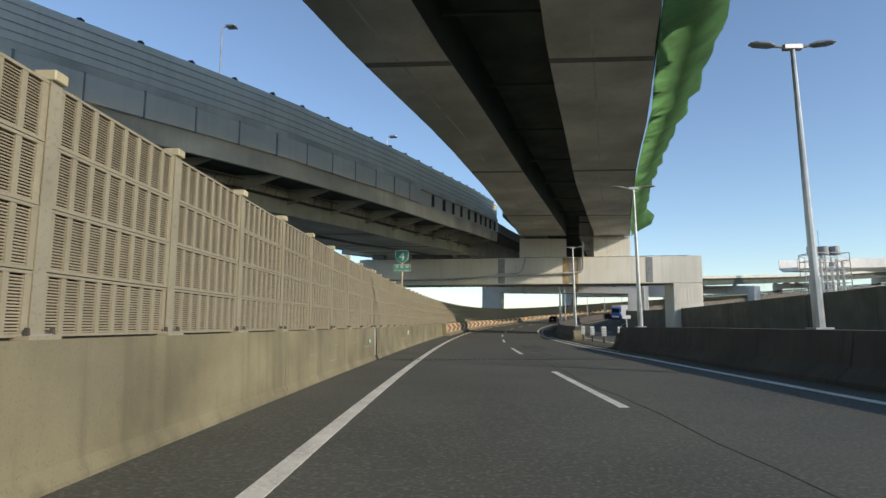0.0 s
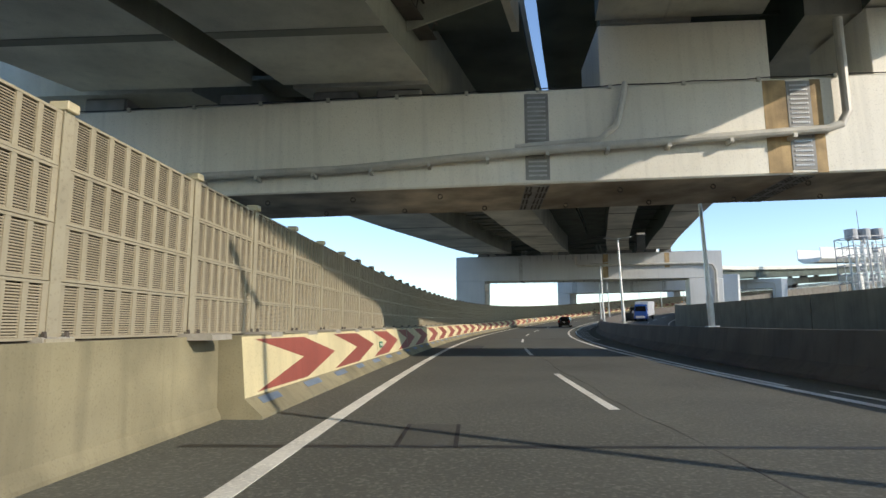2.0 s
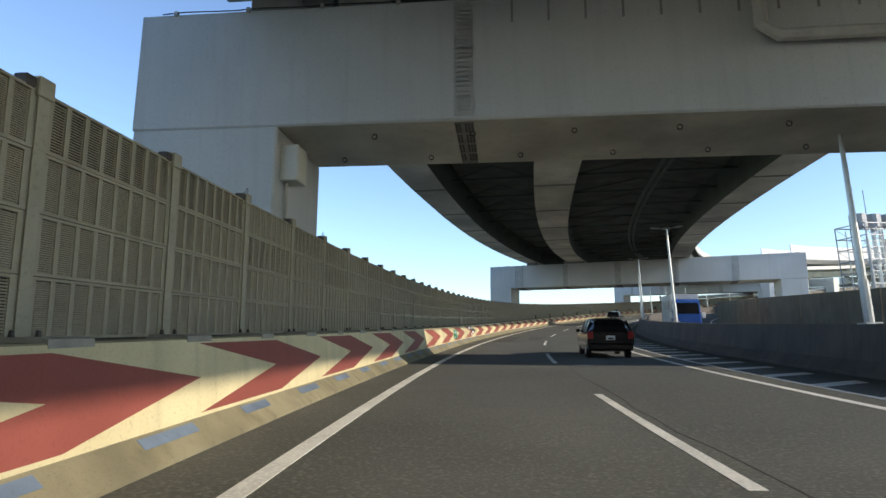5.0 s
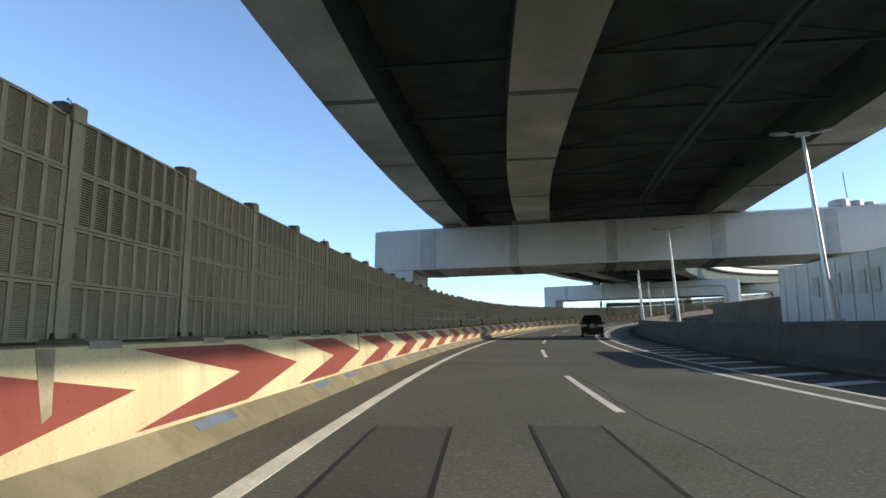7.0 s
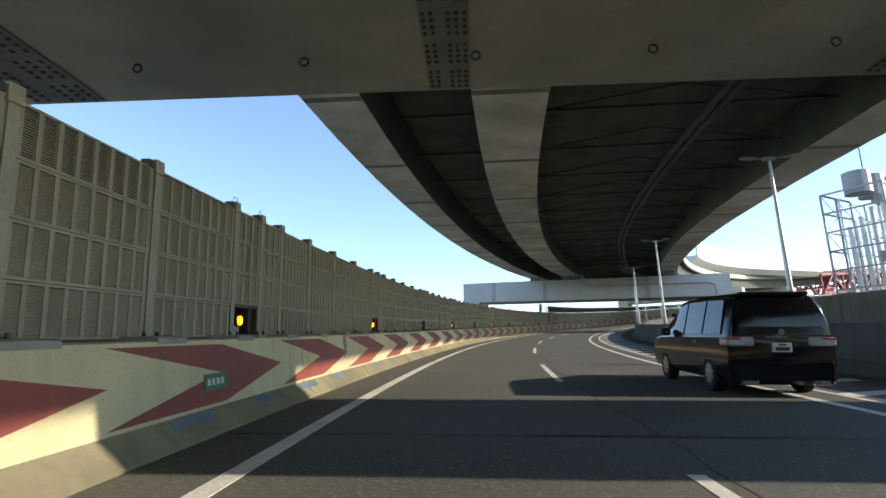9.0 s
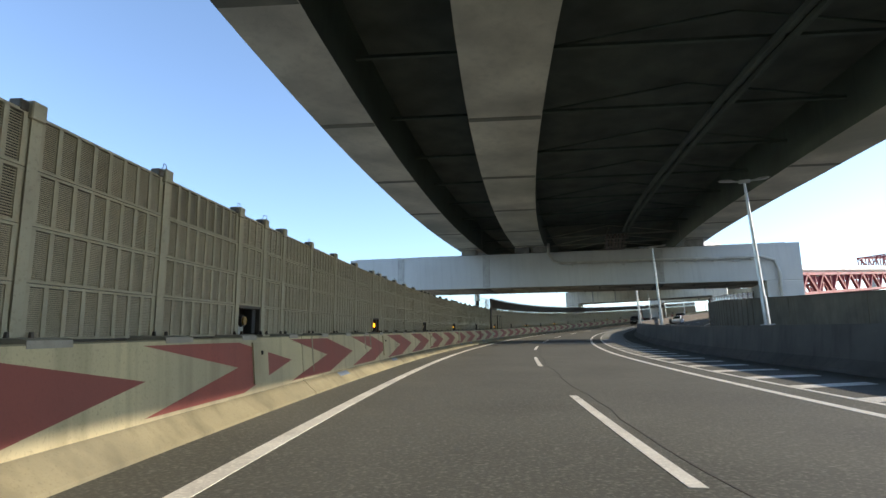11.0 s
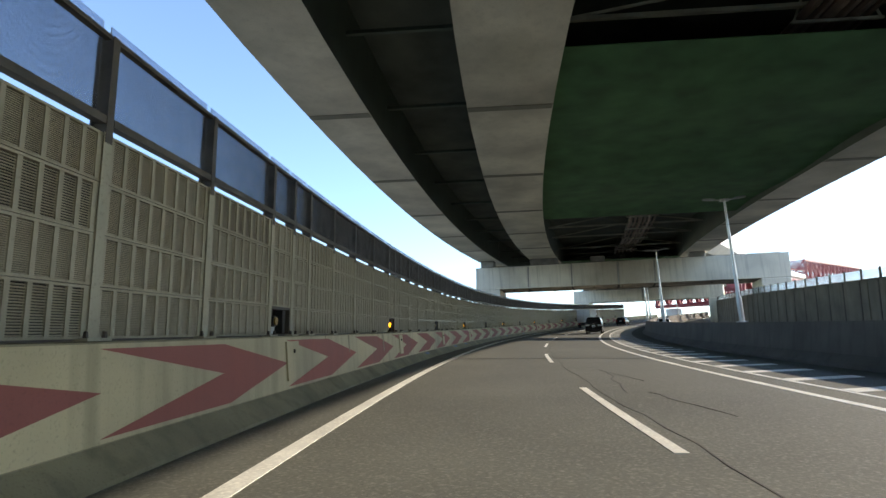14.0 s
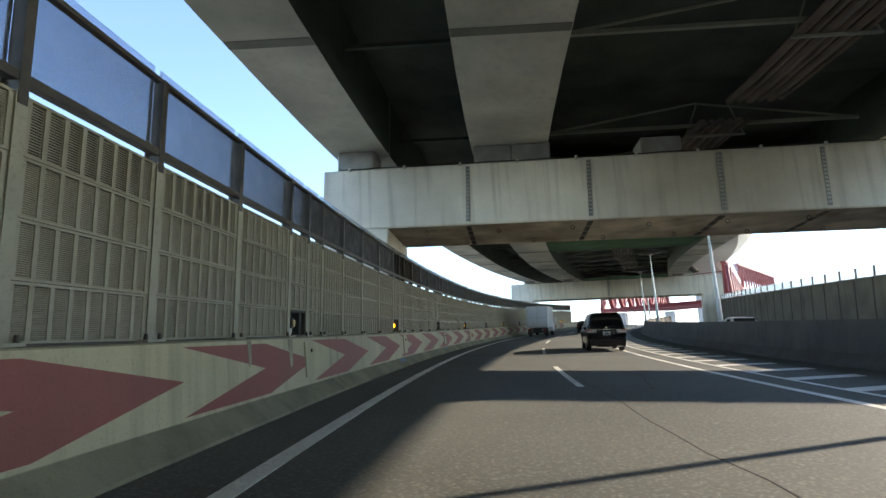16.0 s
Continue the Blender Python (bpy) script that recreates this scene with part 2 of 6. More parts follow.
def at(s, lat, h):
    p, t, r, n = road_frame(s)
    return p + r * lat + n * h


def seat(s, lat, h, upright=False):
    """A pose on the road: x ahead, y to the left, z up."""
    p, t, r, n = road_frame(s)
    if upright:
        n = Vector((0, 0, 1))
        t = (t - n * t.dot(n)).normalized()
    m = Matrix((t, n.cross(t), n)).transposed().to_4x4()
    m.translation = at(s, lat, h)
    return m


def table(*pairs):
    xs, ys = [p[0] for p in pairs], [p[1] for p in pairs]
    return lambda s: float(np.interp(s, xs, ys))


# ---- mesh helpers ----
def mesh_object(name, bm, mat, parent=None, label="", smooth=False):
    me = bpy.data.meshes.new(name)
    bmesh.ops.recalc_face_normals(bm, faces=bm.faces)
    bm.to_mesh(me)
    bm.free()
    for m in (mat if isinstance(mat, (list, tuple)) else [mat]):
        me.materials.append(m)
    if smooth:
        for f in me.polygons:
            f.use_smooth = True
    ob = new(name, me)
    if parent is not None:
        ob.parent = parent
    if label:
        ob["label"] = label
    return ob


def part(name, bm, mat, parent, label="", smooth=False):
    return mesh_object(name, bm, mat, parent, label, smooth)


def shared(name, me, parent, m):
    """One more piece on a mesh that alike pieces share, at the world pose m (the parents stand at the origin)."""
    ob = new(name, me)
    ob.parent = parent
    ob.matrix_local = m
    return ob


def empty(name, label, category, group="", kind="", m=None):
    ob = new(name)
    if m is not None:
        ob.matrix_world = m
    return tagged(ob, label, category, group, kind)


def add_box(bm, lo, hi, m=None, bevel=0.0):
    vs = [bm.verts.new((x, y, z)) for x in (lo[0], hi[0]) for y in (lo[1], hi[1]) for z in (lo[2], hi[2])]
    fs = [bm.faces.new([vs[i] for i in q]) for q in ((0, 1, 3, 2), (4, 6, 7, 5), (0, 4, 5, 1), (2, 3, 7, 6), (0, 2, 6, 4), (1, 5, 7, 3))]
    if bevel:
        es = {e for f in fs for e in f.edges}
        out = bmesh.ops.bevel(bm, geom=list(es), offset=bevel, segments=1, affect="EDGES")
        vs = list({v for f in out["faces"] for v in f.verts} | {v for v in vs if v.is_valid})
    if m is not None:
        bmesh.ops.transform(bm, matrix=m, verts=[v for v in vs if v.is_valid])
    return bm


def boxes(*specs, bevel=0.0):
    bm = bmesh.new()
    for lo, hi in specs:
        add_box(bm, lo, hi, bevel=bevel)
    return bm


def add_tube(bm, pts, r, n=8, r2=None, cap=True):
    """A tube through the points, tapering from r to r2."""
    pts = [Vector(p) for p in pts]
    rings = []
    for i, p in enumerate(pts):
        d = (pts[min(i + 1, len(pts) - 1)] - pts[max(i - 1, 0)]).normalized()
        a = d.orthogonal().normalized() if abs(d.z) > 0.95 or i == 0 else (ax - d * ax.dot(d)).normalized()
        ax = a
        b = d.cross(a)
        rr = r if r2 is None else r + (r2 - r) * i / max(1, len(pts) - 1)
        rings.append([bm.verts.new(p + (a * math.cos(q) + b * math.sin(q)) * rr) for q in (2 * math.pi * k / n for k in range(n))])
    for a, b in zip(rings, rings[1:]):
        for k in range(n):
            bm.faces.new((a[k], a[(k + 1) % n], b[(k + 1) % n], b[k]))
    if cap:
        bm.faces.new(rings[0][::-1])
        bm.faces.new(rings[-1])
    return bm


def tube(pts, r, n=8, r2=None):
    return add_tube(bmesh.new(), pts, r, n, r2)


def sweep(profile, s0, s1, step=2.0, closed=True, bm=None):
    """Carries a cross-section of (lateral, height) pairs, or a function of s that gives one, along the road."""
    bm = bm or bmesh.new()
    n = max(1, int(math.ceil((s1 - s0) / step)))
    rings = []
    for i in range(n + 1):
        s = s0 + (s1 - s0) * i / n
        p, t, r, u = road_frame(s)
        prof = profile(s) if callable(profile) else profile
        rings.append([bm.verts.new(p + r * a + u * h) for a, h in prof])
    k = len(rings[0])
    for a, b in zip(rings, rings[1:]):
        for j in range(k if closed else k - 1):
            bm.faces.new((a[j], a[(j + 1) % k], b[(j + 1) % k], b[j]))
    if closed:
        bm.faces.new(rings[0])
        bm.faces.new(rings[-1][::-1])
    return bm


def rect(l0, l1, h0, h1):
    f = lambda v, s: v(s) if callable(v) else v
    return lambda s: [(f(l0, s), f(h0, s)), (f(l1, s), f(h0, s)), (f(l1, s), f(h1, s)), (f(l0, s), f(h1, s))]


def mapped(bm, s, lat, h, upright=False):
    bm.transform(seat(s, lat, h, upright))
    return bm


S_END = 450.0

# ======== large structure ========
def ground_sheet():
    bm = bmesh.new()
    n = 40
    grid = [[bm.verts.new((-2400 + 4800 * i / n, -2200 + 4800 * j / n, -9.0 + 0.4 * noise.noise((i * 0.7, j * 0.7, 0)))) for j in range(n + 1)] for i in range(n + 1)]
    for i in range(n):
        for j in range(n):
            bm.faces.new((grid[i][j], grid[i + 1][j], grid[i + 1][j + 1], grid[i][j + 1]))
    return tagged(mesh_object("ground", bm, GROUND), "flat grey-brown reclaimed ground below the viaducts", "ground", kind="structure")


ground_sheet()

road = tagged(mesh_object("road", sweep([(-2.35, -1.1), (22.6, -1.1), (22.6, 0), (8.0, 0), (0, 0), (-2.35, 0)], -50, S_END, 2.0), ASPHALT),
              "worn grey asphalt of an elevated expressway in a right-hand bend", "road", kind="structure")

MARK = 0.005


def flat_mark(name, s0, s1, l0, l1, mat=LINE, step=2.0, h=MARK, label=""):
    f = lambda v, s: v(s) if callable(v) else v
    prof = lambda s: [(f(l0, s), -0.01), (f(l1, s), -0.01), (f(l1, s), h), (f(l0, s), h)]
    return part(name, sweep(prof, s0, s1, step), mat, road, label)


flat_mark("edge_line", -50, S_END, -0.10, 0.10, label="solid white edge line, worn")
flat_mark("edge_line", -50, S_END, 7.75, 7.95)
R2 = table((55, 8.05), (75, 8.35), (100, 8.65), (S_END, 8.85))
flat_mark("edge_line", 57, S_END, lambda s: R2(s) - 0.07, lambda s: R2(s) + 0.07)
flat_mark("edge_line", -50, S_END, 20.9, 21.05)
for i in range(-3, 29):
    flat_mark("lane_dash", 8.5 + 15 * i, 8.5 + 15 * i + 6.3, 3.80, 3.95)
    flat_mark("lane_dash", 3.5 + 15 * i, 3.5 + 15 * i + 6.0, 17.4, 17.55)


def hatch_bar(s):
    """A slanted bar of the hatched median beside the double line."""
    bm = bmesh.new()
    a = R2(s) + 0.10
    b = min(10.3, 9.6 + (s - 88) * 0.02) if s < 123 else 10.3 + min(0.7, (s - 123) * 0.01)
    quad = [(s, a), (s + 0.55, a), (s + 1.65, b), (s + 1.1, b)]
    top = [bm.verts.new(at(x, y, MARK)) for x, y in quad]
    low = [bm.verts.new(at(x, y, -0.01)) for x, y in quad]
    bm.faces.new(top)
    bm.faces.new(low[::-1])
    for j in range(4):
        bm.faces.new((top[j], low[j], low[(j + 1) % 4], top[(j + 1) % 4]))
    part("hatch_bar", bm, LINE, road)


for i in range(150):
    hatch_bar(88 + 2.4 * i)

def finger_joint(s, l0, l1):
    """A steel joint whose two combs of fingers interlock across the lanes."""
    bm = bmesh.new()
    n = int((l1 - l0) / 0.17)
    def strip(base, tip):
        for i in range(n):
            y = l0 + 0.17 * i
            q = [(base, y), (tip, y + 0.045), (tip, y + 0.085), (base, y + 0.13)]
            top = [bm.verts.new(at(a, b, 0.006)) for a, b in q]
            low = [bm.verts.new(at(a, b, -0.02)) for a, b in q]
            bm.faces.new(top)
            for j in range(4):
                bm.faces.new((top[j], low[j], low[(j + 1) % 4], top[(j + 1) % 4]))
    strip(s - 0.22, s + 0.02)
    strip(s + 0.26, s + 0.06)
    part("joint_fingers", bm, JOINT_STEEL, road, "worn steel fingers of the expansion joint")


flat_mark("expansion_joint", 19.78, 20.32, -1.5, 10, JOINT, 1.0, 0.004, "dark steel finger joint across the lanes")
finger_joint(20.03, -1.45, 9.9)
for s, l0, l1 in ( (50.8, -1.2, 10), (90.2, -1.1, 10), (148.4, -1.1, 10.3), (196.5, -1.1, 10.3), (269.6, -1.1, 10.3), (311.0, -1.1, 10.3), (352.0, -1.1, 10.3)):
    flat_mark("expansion_joint", s, s + 0.14, l0, l1, JOINT, 1.0, 0.004, "dark steel expansion joint across the lanes")
for s0, s1, l0, l1, mat in ((73.6, 78.0, 0.18, 1.62, PATCH), (30.0, 33.5, 4.6, 5.6, PATCH_SOFT), (50.85, 52.2, 1.05, 1.65, PATCH_SOFT), (148.95, 157.1, 0.55, 1.48, PATCH_SOFT), (151.5, 157.3, 2.48, 3.35, PATCH_SOFT)):
    flat_mark("patch", s0, s1, l0, l1, mat, 1.0, 0.003, "darker square of patched asphalt")
    for a, b in ((l0 - 0.03, l0 + 0.02), (l1 - 0.02, l1 + 0.03)):
        flat_mark("patch_seal", s0, s1, a, b, PATCH_DARK, 1.0, 0.0045)
# a sealed crack across both lanes
flat_mark("sealed_crack", 288.8, 292.5, lambda s: (s - 288.8) * 2.25, lambda s: (s - 288.8) * 2.25 + 0.2, PATCH, 0.5, 0.003)
for k, (s0, s1, a, b) in enumerate(((299, 304, 4.6, 5.1), (301.5, 305, 5.5, 5.0), (296, 299, 5.4, 5.0), (338, 341, 5.2, 5.7), (176, 181, 1.2, 1.5), (66, 72, 5.2, 5.6), (20, 27, 5.0, 4.7))):
    line = lambda s, s0=s0, s1=s1, a=a, b=b, k=k: a + (b - a) * (s - s0) / (s1 - s0) + 0.14 * noise.noise((s * 0.9, k * 3.1, 0)) + 0.05 * noise.noise((s * 3.3, k, 2))
    flat_mark("crack", s0, s1, lambda s, f=line: f(s) - 0.011, lambda s, f=line: f(s) + 0.011, PATCH_DARK, 0.35, 0.0035)
# the sealed seam that runs beside the lane dashes
flat_mark("seam", -50, S_END, lambda s: 4.13 + 0.05 * math.sin(s * 0.9) + 0.03 * math.sin(s * 2.7), lambda s: 4.15 + 0.05 * math.sin(s * 0.9) + 0.03 * math.sin(s * 2.7), PATCH, 1.0, 0.003)

# ---- left parapet ----
wall_left = empty("wall_left", "long concrete parapet, cream with red arrows in the bend", "parapet", kind="structure")
PLAIN = [(-1.50, -0.3), (-1.50, 0.04), (-1.56, 0.16), (-1.585, 1.10), (-2.0, 1.10), (-2.0, -0.3)]
BEND = [(-0.95, -0.3), (-0.95, 0.04), (-1.20, 0.26), (-1.28, 1.10), (-2.0, 1.10), (-2.0, -0.3)]
BLOCK = 9.85
PLAIN_ENDS = [-40.0, -30.0, -20.0, -10.0, 0.2, 10.1, 20.0, 20.55, 30.4, 40.25, 52.5]
for s, e in zip(PLAIN_ENDS, PLAIN_ENDS[1:]):
    if e - s > 1:
        part("parapet_block", sweep(PLAIN, s + 0.012, e - 0.012, 2.5), CONCRETE, wall_left)
part("gap_plate", sweep([(-1.86, 0.0), (-1.9, 1.08), (-1.96, 1.08), (-1.96, 0.0)], 19.95, 20.6, 0.5), CONCRETE_DARK, wall_left, "dark plate behind the parapet's joint gap")
for q in (20.1, 20.42):
    part("gap_upright", mapped(boxes(((-0.035, -0.03, 0.14), (0.035, 0.03, 1.08)), bevel=0.005), q, -1.62, 0.0), PIPE, wall_left, "pale steel upright")
for h in (0.5, 0.9):
    part("gap_rung", mapped(boxes(((-0.14, -0.02, h), (0.14, 0.02, h + 0.035))), 20.26, -1.62, 0.0), PIPE, wall_left)
s = 52.5
while s < S_END:
    part("parapet_block", sweep(BEND, s + 0.012, s + BLOCK - 0.012, 2.5), CONCRETE, wall_left)
    # the later blocks take the cream with grime and shade in its colour
    part("painted_face", sweep([(-1.196, 0.27), (-1.274, 1.085), (-1.281, 1.085), (-1.203, 0.27)], s + 0.014, s + BLOCK - 0.014, 2.5), CREAM if s < 225 else CREAM_WORN_SHADED, wall_left, "faded cream paint on the parapet face")
    s += BLOCK


def arrow(tip):
    """One painted arrow on the parapet: back, shoulder, tip, shoulder, back, notch."""
    shape = [(-4.45, 1.045), (-2.15, 1.03), (0, 0.68), (-2.05, 0.31), (-4.45, 0.31), (-2.2, 0.68)]
    face = lambda h, d: -1.196 - (h - 0.27) * 0.0957 + d
    bm = bmesh.new()
    n = len(shape)
    # split each of the two strokes so that the paint follows the curved wall
    def stroke(a0, a1, b0, b1, k=4):
        front, back = [], []
        for i in range(k + 1):
            f = i / k
            for lst, (p, q) in ((front, (a0, a1)), (back, (b0, b1))):
                ds, h = p[0] + (q[0] - p[0]) * f, p[1] + (q[1] - p[1]) * f
                lst.append((bm.verts.new(at(tip + ds, face(h, 0.006), h)), bm.verts.new(at(tip + ds, face(h, 0.0), h))))
        for i in range(k):
            bm.faces.new((front[i][0], front[i + 1][0], back[i + 1][0], back[i][0]))
            bm.faces.new((front[i][0], front[i][1], front[i + 1][1], front[i + 1][0]))
            bm.faces.new((back[i][0], back[i + 1][0], back[i + 1][1], back[i][1]))
        for i in (0, k):
            bm.faces.new((front[i][0], back[i][0], back[i][1], front[i][1]))
    stroke(shape[0], shape[1], shape[0], shape[5])
    stroke(shape[1], shape[2], shape[5], shape[2])
    stroke(shape[5], shape[2], shape[3], shape[2])
    stroke(shape[5], shape[4], shape[3], shape[4])
    bmesh.ops.remove_doubles(bm, verts=bm.verts, dist=0.0005)
    part("arrow", bm, RED, wall_left, "faded red painted arrow")


for i in range(84):
    arrow(57.4 + 4.43 * i)


def toe_plate(s, length):
    part("toe_marker", sweep([(-1.085, 0.1655), (-1.175, 0.245), (-1.182, 0.235), (-1.092, 0.1555)], s, s + length, 1.0), BLUE, wall_left, "flaking blue marker on the parapet toe")


rng = random.Random(5)
for i in range(150):
    if i < 45 or rng.random() < (0.75 if i < 75 else 0.12):
        toe_plate(52.9 + 2.1 * i, 0.95 if i % 3 else 0.8)

PAD = [(-1.264, 1.06), (-1.27, 1.125), (-1.33, 1.14), (-1.72, 1.14), (-1.72, 1.06)]
rng = random.Random(19)
for k in range(118):
    s = 51.9 + 1.972 * k + rng.uniform(-0.03, 0.03)
    w = rng.uniform(0.2, 0.3)
    part("mortar_pad", sweep(PAD, s - w, s + w, 0.6), SCRAPE, wall_left, "pale mortar pad under a barrier post")

for s in [4.2 + 1.968 * k for k in range(-16, 9)] + [20.6] + [22.0 + 1.968 * k for k in range(15)]:
    w = rng.uniform(0.12, 0.19)
    part("mortar_pad", sweep([(-1.60, 1.09), (-1.605, 1.13), (-1.63, 1.145), (-1.76, 1.145), (-1.76, 1.09)], s - w, s + w, 0.4), SCRAPE, wall_left, "pale mortar pad under a barrier post")
# added dark strip: blocks the sky under the panels, stands for their shadow gap
part("fence_sill", sweep([(-1.73, 1.08), (-1.73, 1.135), (-1.84, 1.135), (-1.84, 1.08)], -40, S_END, 2.0), WEATHERED, wall_left, "dark sealing strip under the noise barrier")

# ---- the noise barrier on the parapet ----
BAY, FENCE_LAT, FENCE_H = 1.968, -1.69, 1.10
ROW = 0.495


def panel_mesh(name, length, bars, slats, bar_w, slat_w):
    """An absorbing panel: a frame, upright bars and sloping louvres before a core coloured for the slots' shade."""
    bm = bmesh.new()
    idx = []
    def box(lo, hi, k):
        n0 = len(bm.faces)
        add_box(bm, lo, hi)
        idx.extend([k] * (len(bm.faces) - n0))
    hl = length / 2
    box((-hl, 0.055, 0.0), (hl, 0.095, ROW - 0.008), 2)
    box((-hl, 0.0, 0.0), (hl, 0.055, 0.024), 0)
    box((-hl, 0.0, ROW - 0.032), (hl, 0.055, ROW - 0.008), 0)
    for i in range(bars):
        x = -hl + bar_w * 0.5 + (length - bar_w) * i / (bars - 1)
        w = bar_w * (0.9 if i in (0, bars - 1) else 0.5)
        box((max(-hl, x - w), 0.004, 0.024), (min(hl, x + w), 0.030, ROW - 0.032), 0)
    for i in range(slats):
        z = 0.030 + (ROW - 0.066) * i / slats
        a = [bm.verts.new(v) for v in ((-hl, 0.012, z), (hl, 0.012, z), (hl, 0.012 + slat_w * 0.8, z + slat_w), (-hl, 0.012 + slat_w * 0.8, z + slat_w))]
        b = [bm.verts.new(v) for v in ((-hl, 0.016, z - 0.004), (hl, 0.016, z - 0.004), (hl, 0.018 + slat_w * 0.8, z + slat_w - 0.004), (-hl, 0.018 + slat_w * 0.8, z + slat_w - 0.004))]
        for q in ((a[0], a[1], a[2], a[3]), (b[3], b[2], b[1], b[0]), (a[0], b[0], b[1], a[1])):
            bm.faces.new(q)
            idx.append(1)
    me = bpy.data.meshes.new(name)
    bm.faces.ensure_lookup_table()
    for f, k in zip(bm.faces, idx):
        f.material_index = k
    bmesh.ops.recalc_face_normals(bm, faces=bm.faces)
    bm.to_mesh(me)
    bm.free()
    for m in (PANEL, SLAT, PANEL_CAVITY_SHADE):
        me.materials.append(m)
    return me


PANEL_OPEN = panel_mesh("panel", BAY - 0.085, 9, 18, 0.056, 0.0125)
PANEL_FINE = panel_mesh("panel", BAY - 0.085, 9, 24, 0.052, 0.0125)
PANEL_SHORT = panel_mesh("panel", 0.76, 4, 24, 0.052, 0.0125)


def post_mesh(height):
    bm = boxes(((-0.062, -0.014, 0), (0.062, -0.004, height)), ((-0.062, 0.10, 0), (0.062, 0.112, height)), ((-0.006, -0.004, 0), (0.006, 0.10, height)),
               ((-0.17, -0.10, 0), (0.17, 0.13, 0.03)))
    n0 = len(bm.faces)
    for x in (-0.13, 0.13):
        add_tube(bm, ((x, -0.05, 0.02), (x, -0.05, 0.09)), 0.028, 6, 0.018)
    bm.faces.ensure_lookup_table()
    for f in bm.faces[n0:]:
        f.material_index = 1
    me = bpy.data.meshes.new("post")
    bmesh.ops.recalc_face_normals(bm, faces=bm.faces)
    bm.to_mesh(me)
    bm.free()
    me.materials.append(POST)
    me.materials.append(WEATHERED)
    return me


def small_mesh(name, bm, mat):
    me = bpy.data.meshes.new(name)
    bmesh.ops.recalc_face_normals(bm, faces=bm.faces)
    bm.to_mesh(me)
    bm.free()
    me.materials.append(mat)
    return me


POST_MESH = post_mesh(4 * ROW + 0.02)
CAP_MESH = small_mesh("post_cap", boxes(((-0.075, -0.05, 0), (0.075, 0.13, 0.085)), bevel=0.008), CAP)
CAP_DARK = small_mesh("post_cap", boxes(((-0.085, -0.035, -0.07), (0.085, 0.13, 0.095)), bevel=0.010), POST)
CAP_LID = small_mesh("cap_fitting", boxes(((-0.19, -0.01, -0.02), (-0.087, 0.11, 0.075)), bevel=0.012), WEATHERED)


def wire_mesh():
    return small_mesh("wire_loop", tube([(-0.09 + 0.18 * i / 12 + 0.02 * math.sin(i), 0.05, 0.05 + 0.09 * math.sin(math.pi * i / 12)) for i in range(13)], 0.005, 5), TRIM)


WIRE = wire_mesh()
RECESS_S = [198.2 + 9.87 * i for i in range(-1, 24)]
rng = random.Random(11)
POSTS = [4.2 + BAY * k for k in range(-16, 9)] + [20.6] + [22.0 + BAY * k for k in range(15)] + [51.9 + 1.972 * k for k in range(69)] + [r + d for r in RECESS_S for d in (0, 1.03, 1.97, 3.66, 5.60, 7.70)]
section = None
for i, (s, e) in enumerate(zip(POSTS, POSTS[1:])):
    if i % 10 == 0:
        section = empty("noise_barrier", "grey-beige louvred noise barrier section standing on the parapet", "noise barrier", "noise barrier sections")
    top = FENCE_H + 4 * ROW + 0.02
    shared("post", POST_MESH, section, seat(s, FENCE_LAT, FENCE_H))
    if s < 60:
        shared("post_cap", CAP_MESH, section, seat(s, FENCE_LAT, top))
    elif s < 284:
        shared("post_cap", CAP_DARK, section, seat(s, FENCE_LAT, top))
        shared("cap_fitting", CAP_LID, section, seat(s, FENCE_LAT, top))
        if rng.random() < 0.4:
            shared("wire_loop", WIRE, section, seat(s, FENCE_LAT, top + 0.03) @ pose(0, 0, 0, rng.uniform(-20, 20), 0, rng.uniform(-40, 40)))
    mid = (s + e) / 2
    fit = Matrix.Diagonal(((e - s - 0.085) / (BAY - 0.085), 1, 1, 1))
    recess = s in RECESS_S
    short = e - s < 1.3
    if short:
        fit = Matrix.Diagonal(((e - s - 0.085) / 0.76, 1, 1, 1))
    for row in range(4):
        h = FENCE_H + 0.02 + row * ROW
        if row == 0 and recess:
            continue
        fine = rng.random() < (0.0 if mid < 96 else (0.45 if row == 3 else 0.92))
        shared("panel", PANEL_SHORT if short else (PANEL_FINE if fine else PANEL_OPEN), section, seat(mid, FENCE_LAT, h) @ pose(0, rng.uniform(-0.004, 0.004), 0, rng.uniform(-0.4, 0.4), 0, 0) @ fit)

# ---- median barrier, its gap, and the far wall ----
MED = table((-50, 8.7), (29, 8.78), (45, 9.02), (66, 9.66), (86, 10.3), (105, 10.8), (166, 11.4), (208, 11.75), (250, 12.15), (S_END, 12.3))
MED_TOP = table((-50, 1.0), (49, 1.08), (104, 1.26), (164, 1.36), (312, 1.38), (S_END, 1.38))
med_prof = lambda s: [(MED(s), -0.3), (MED(s), 0.1), (MED(s) + 0.30, 0.38), (MED(s) + 0.42, MED_TOP(s)), (MED(s) + 0.90, MED_TOP(s)), (MED(s) + 1.0, 0.38), (MED(s) + 1.3, 0.1), (MED(s) + 1.3, -0.3)]
median = empty("wall_median", "dark concrete median barrier with streaked weathered face", "median barrier", kind="structure")
s = -48.0
while s < 28.5:
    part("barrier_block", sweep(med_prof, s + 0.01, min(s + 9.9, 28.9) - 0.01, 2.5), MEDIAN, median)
    s += 9.9
s = 44.7
while s < S_END:
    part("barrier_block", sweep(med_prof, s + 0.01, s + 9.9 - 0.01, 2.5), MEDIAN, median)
    s += 9.9
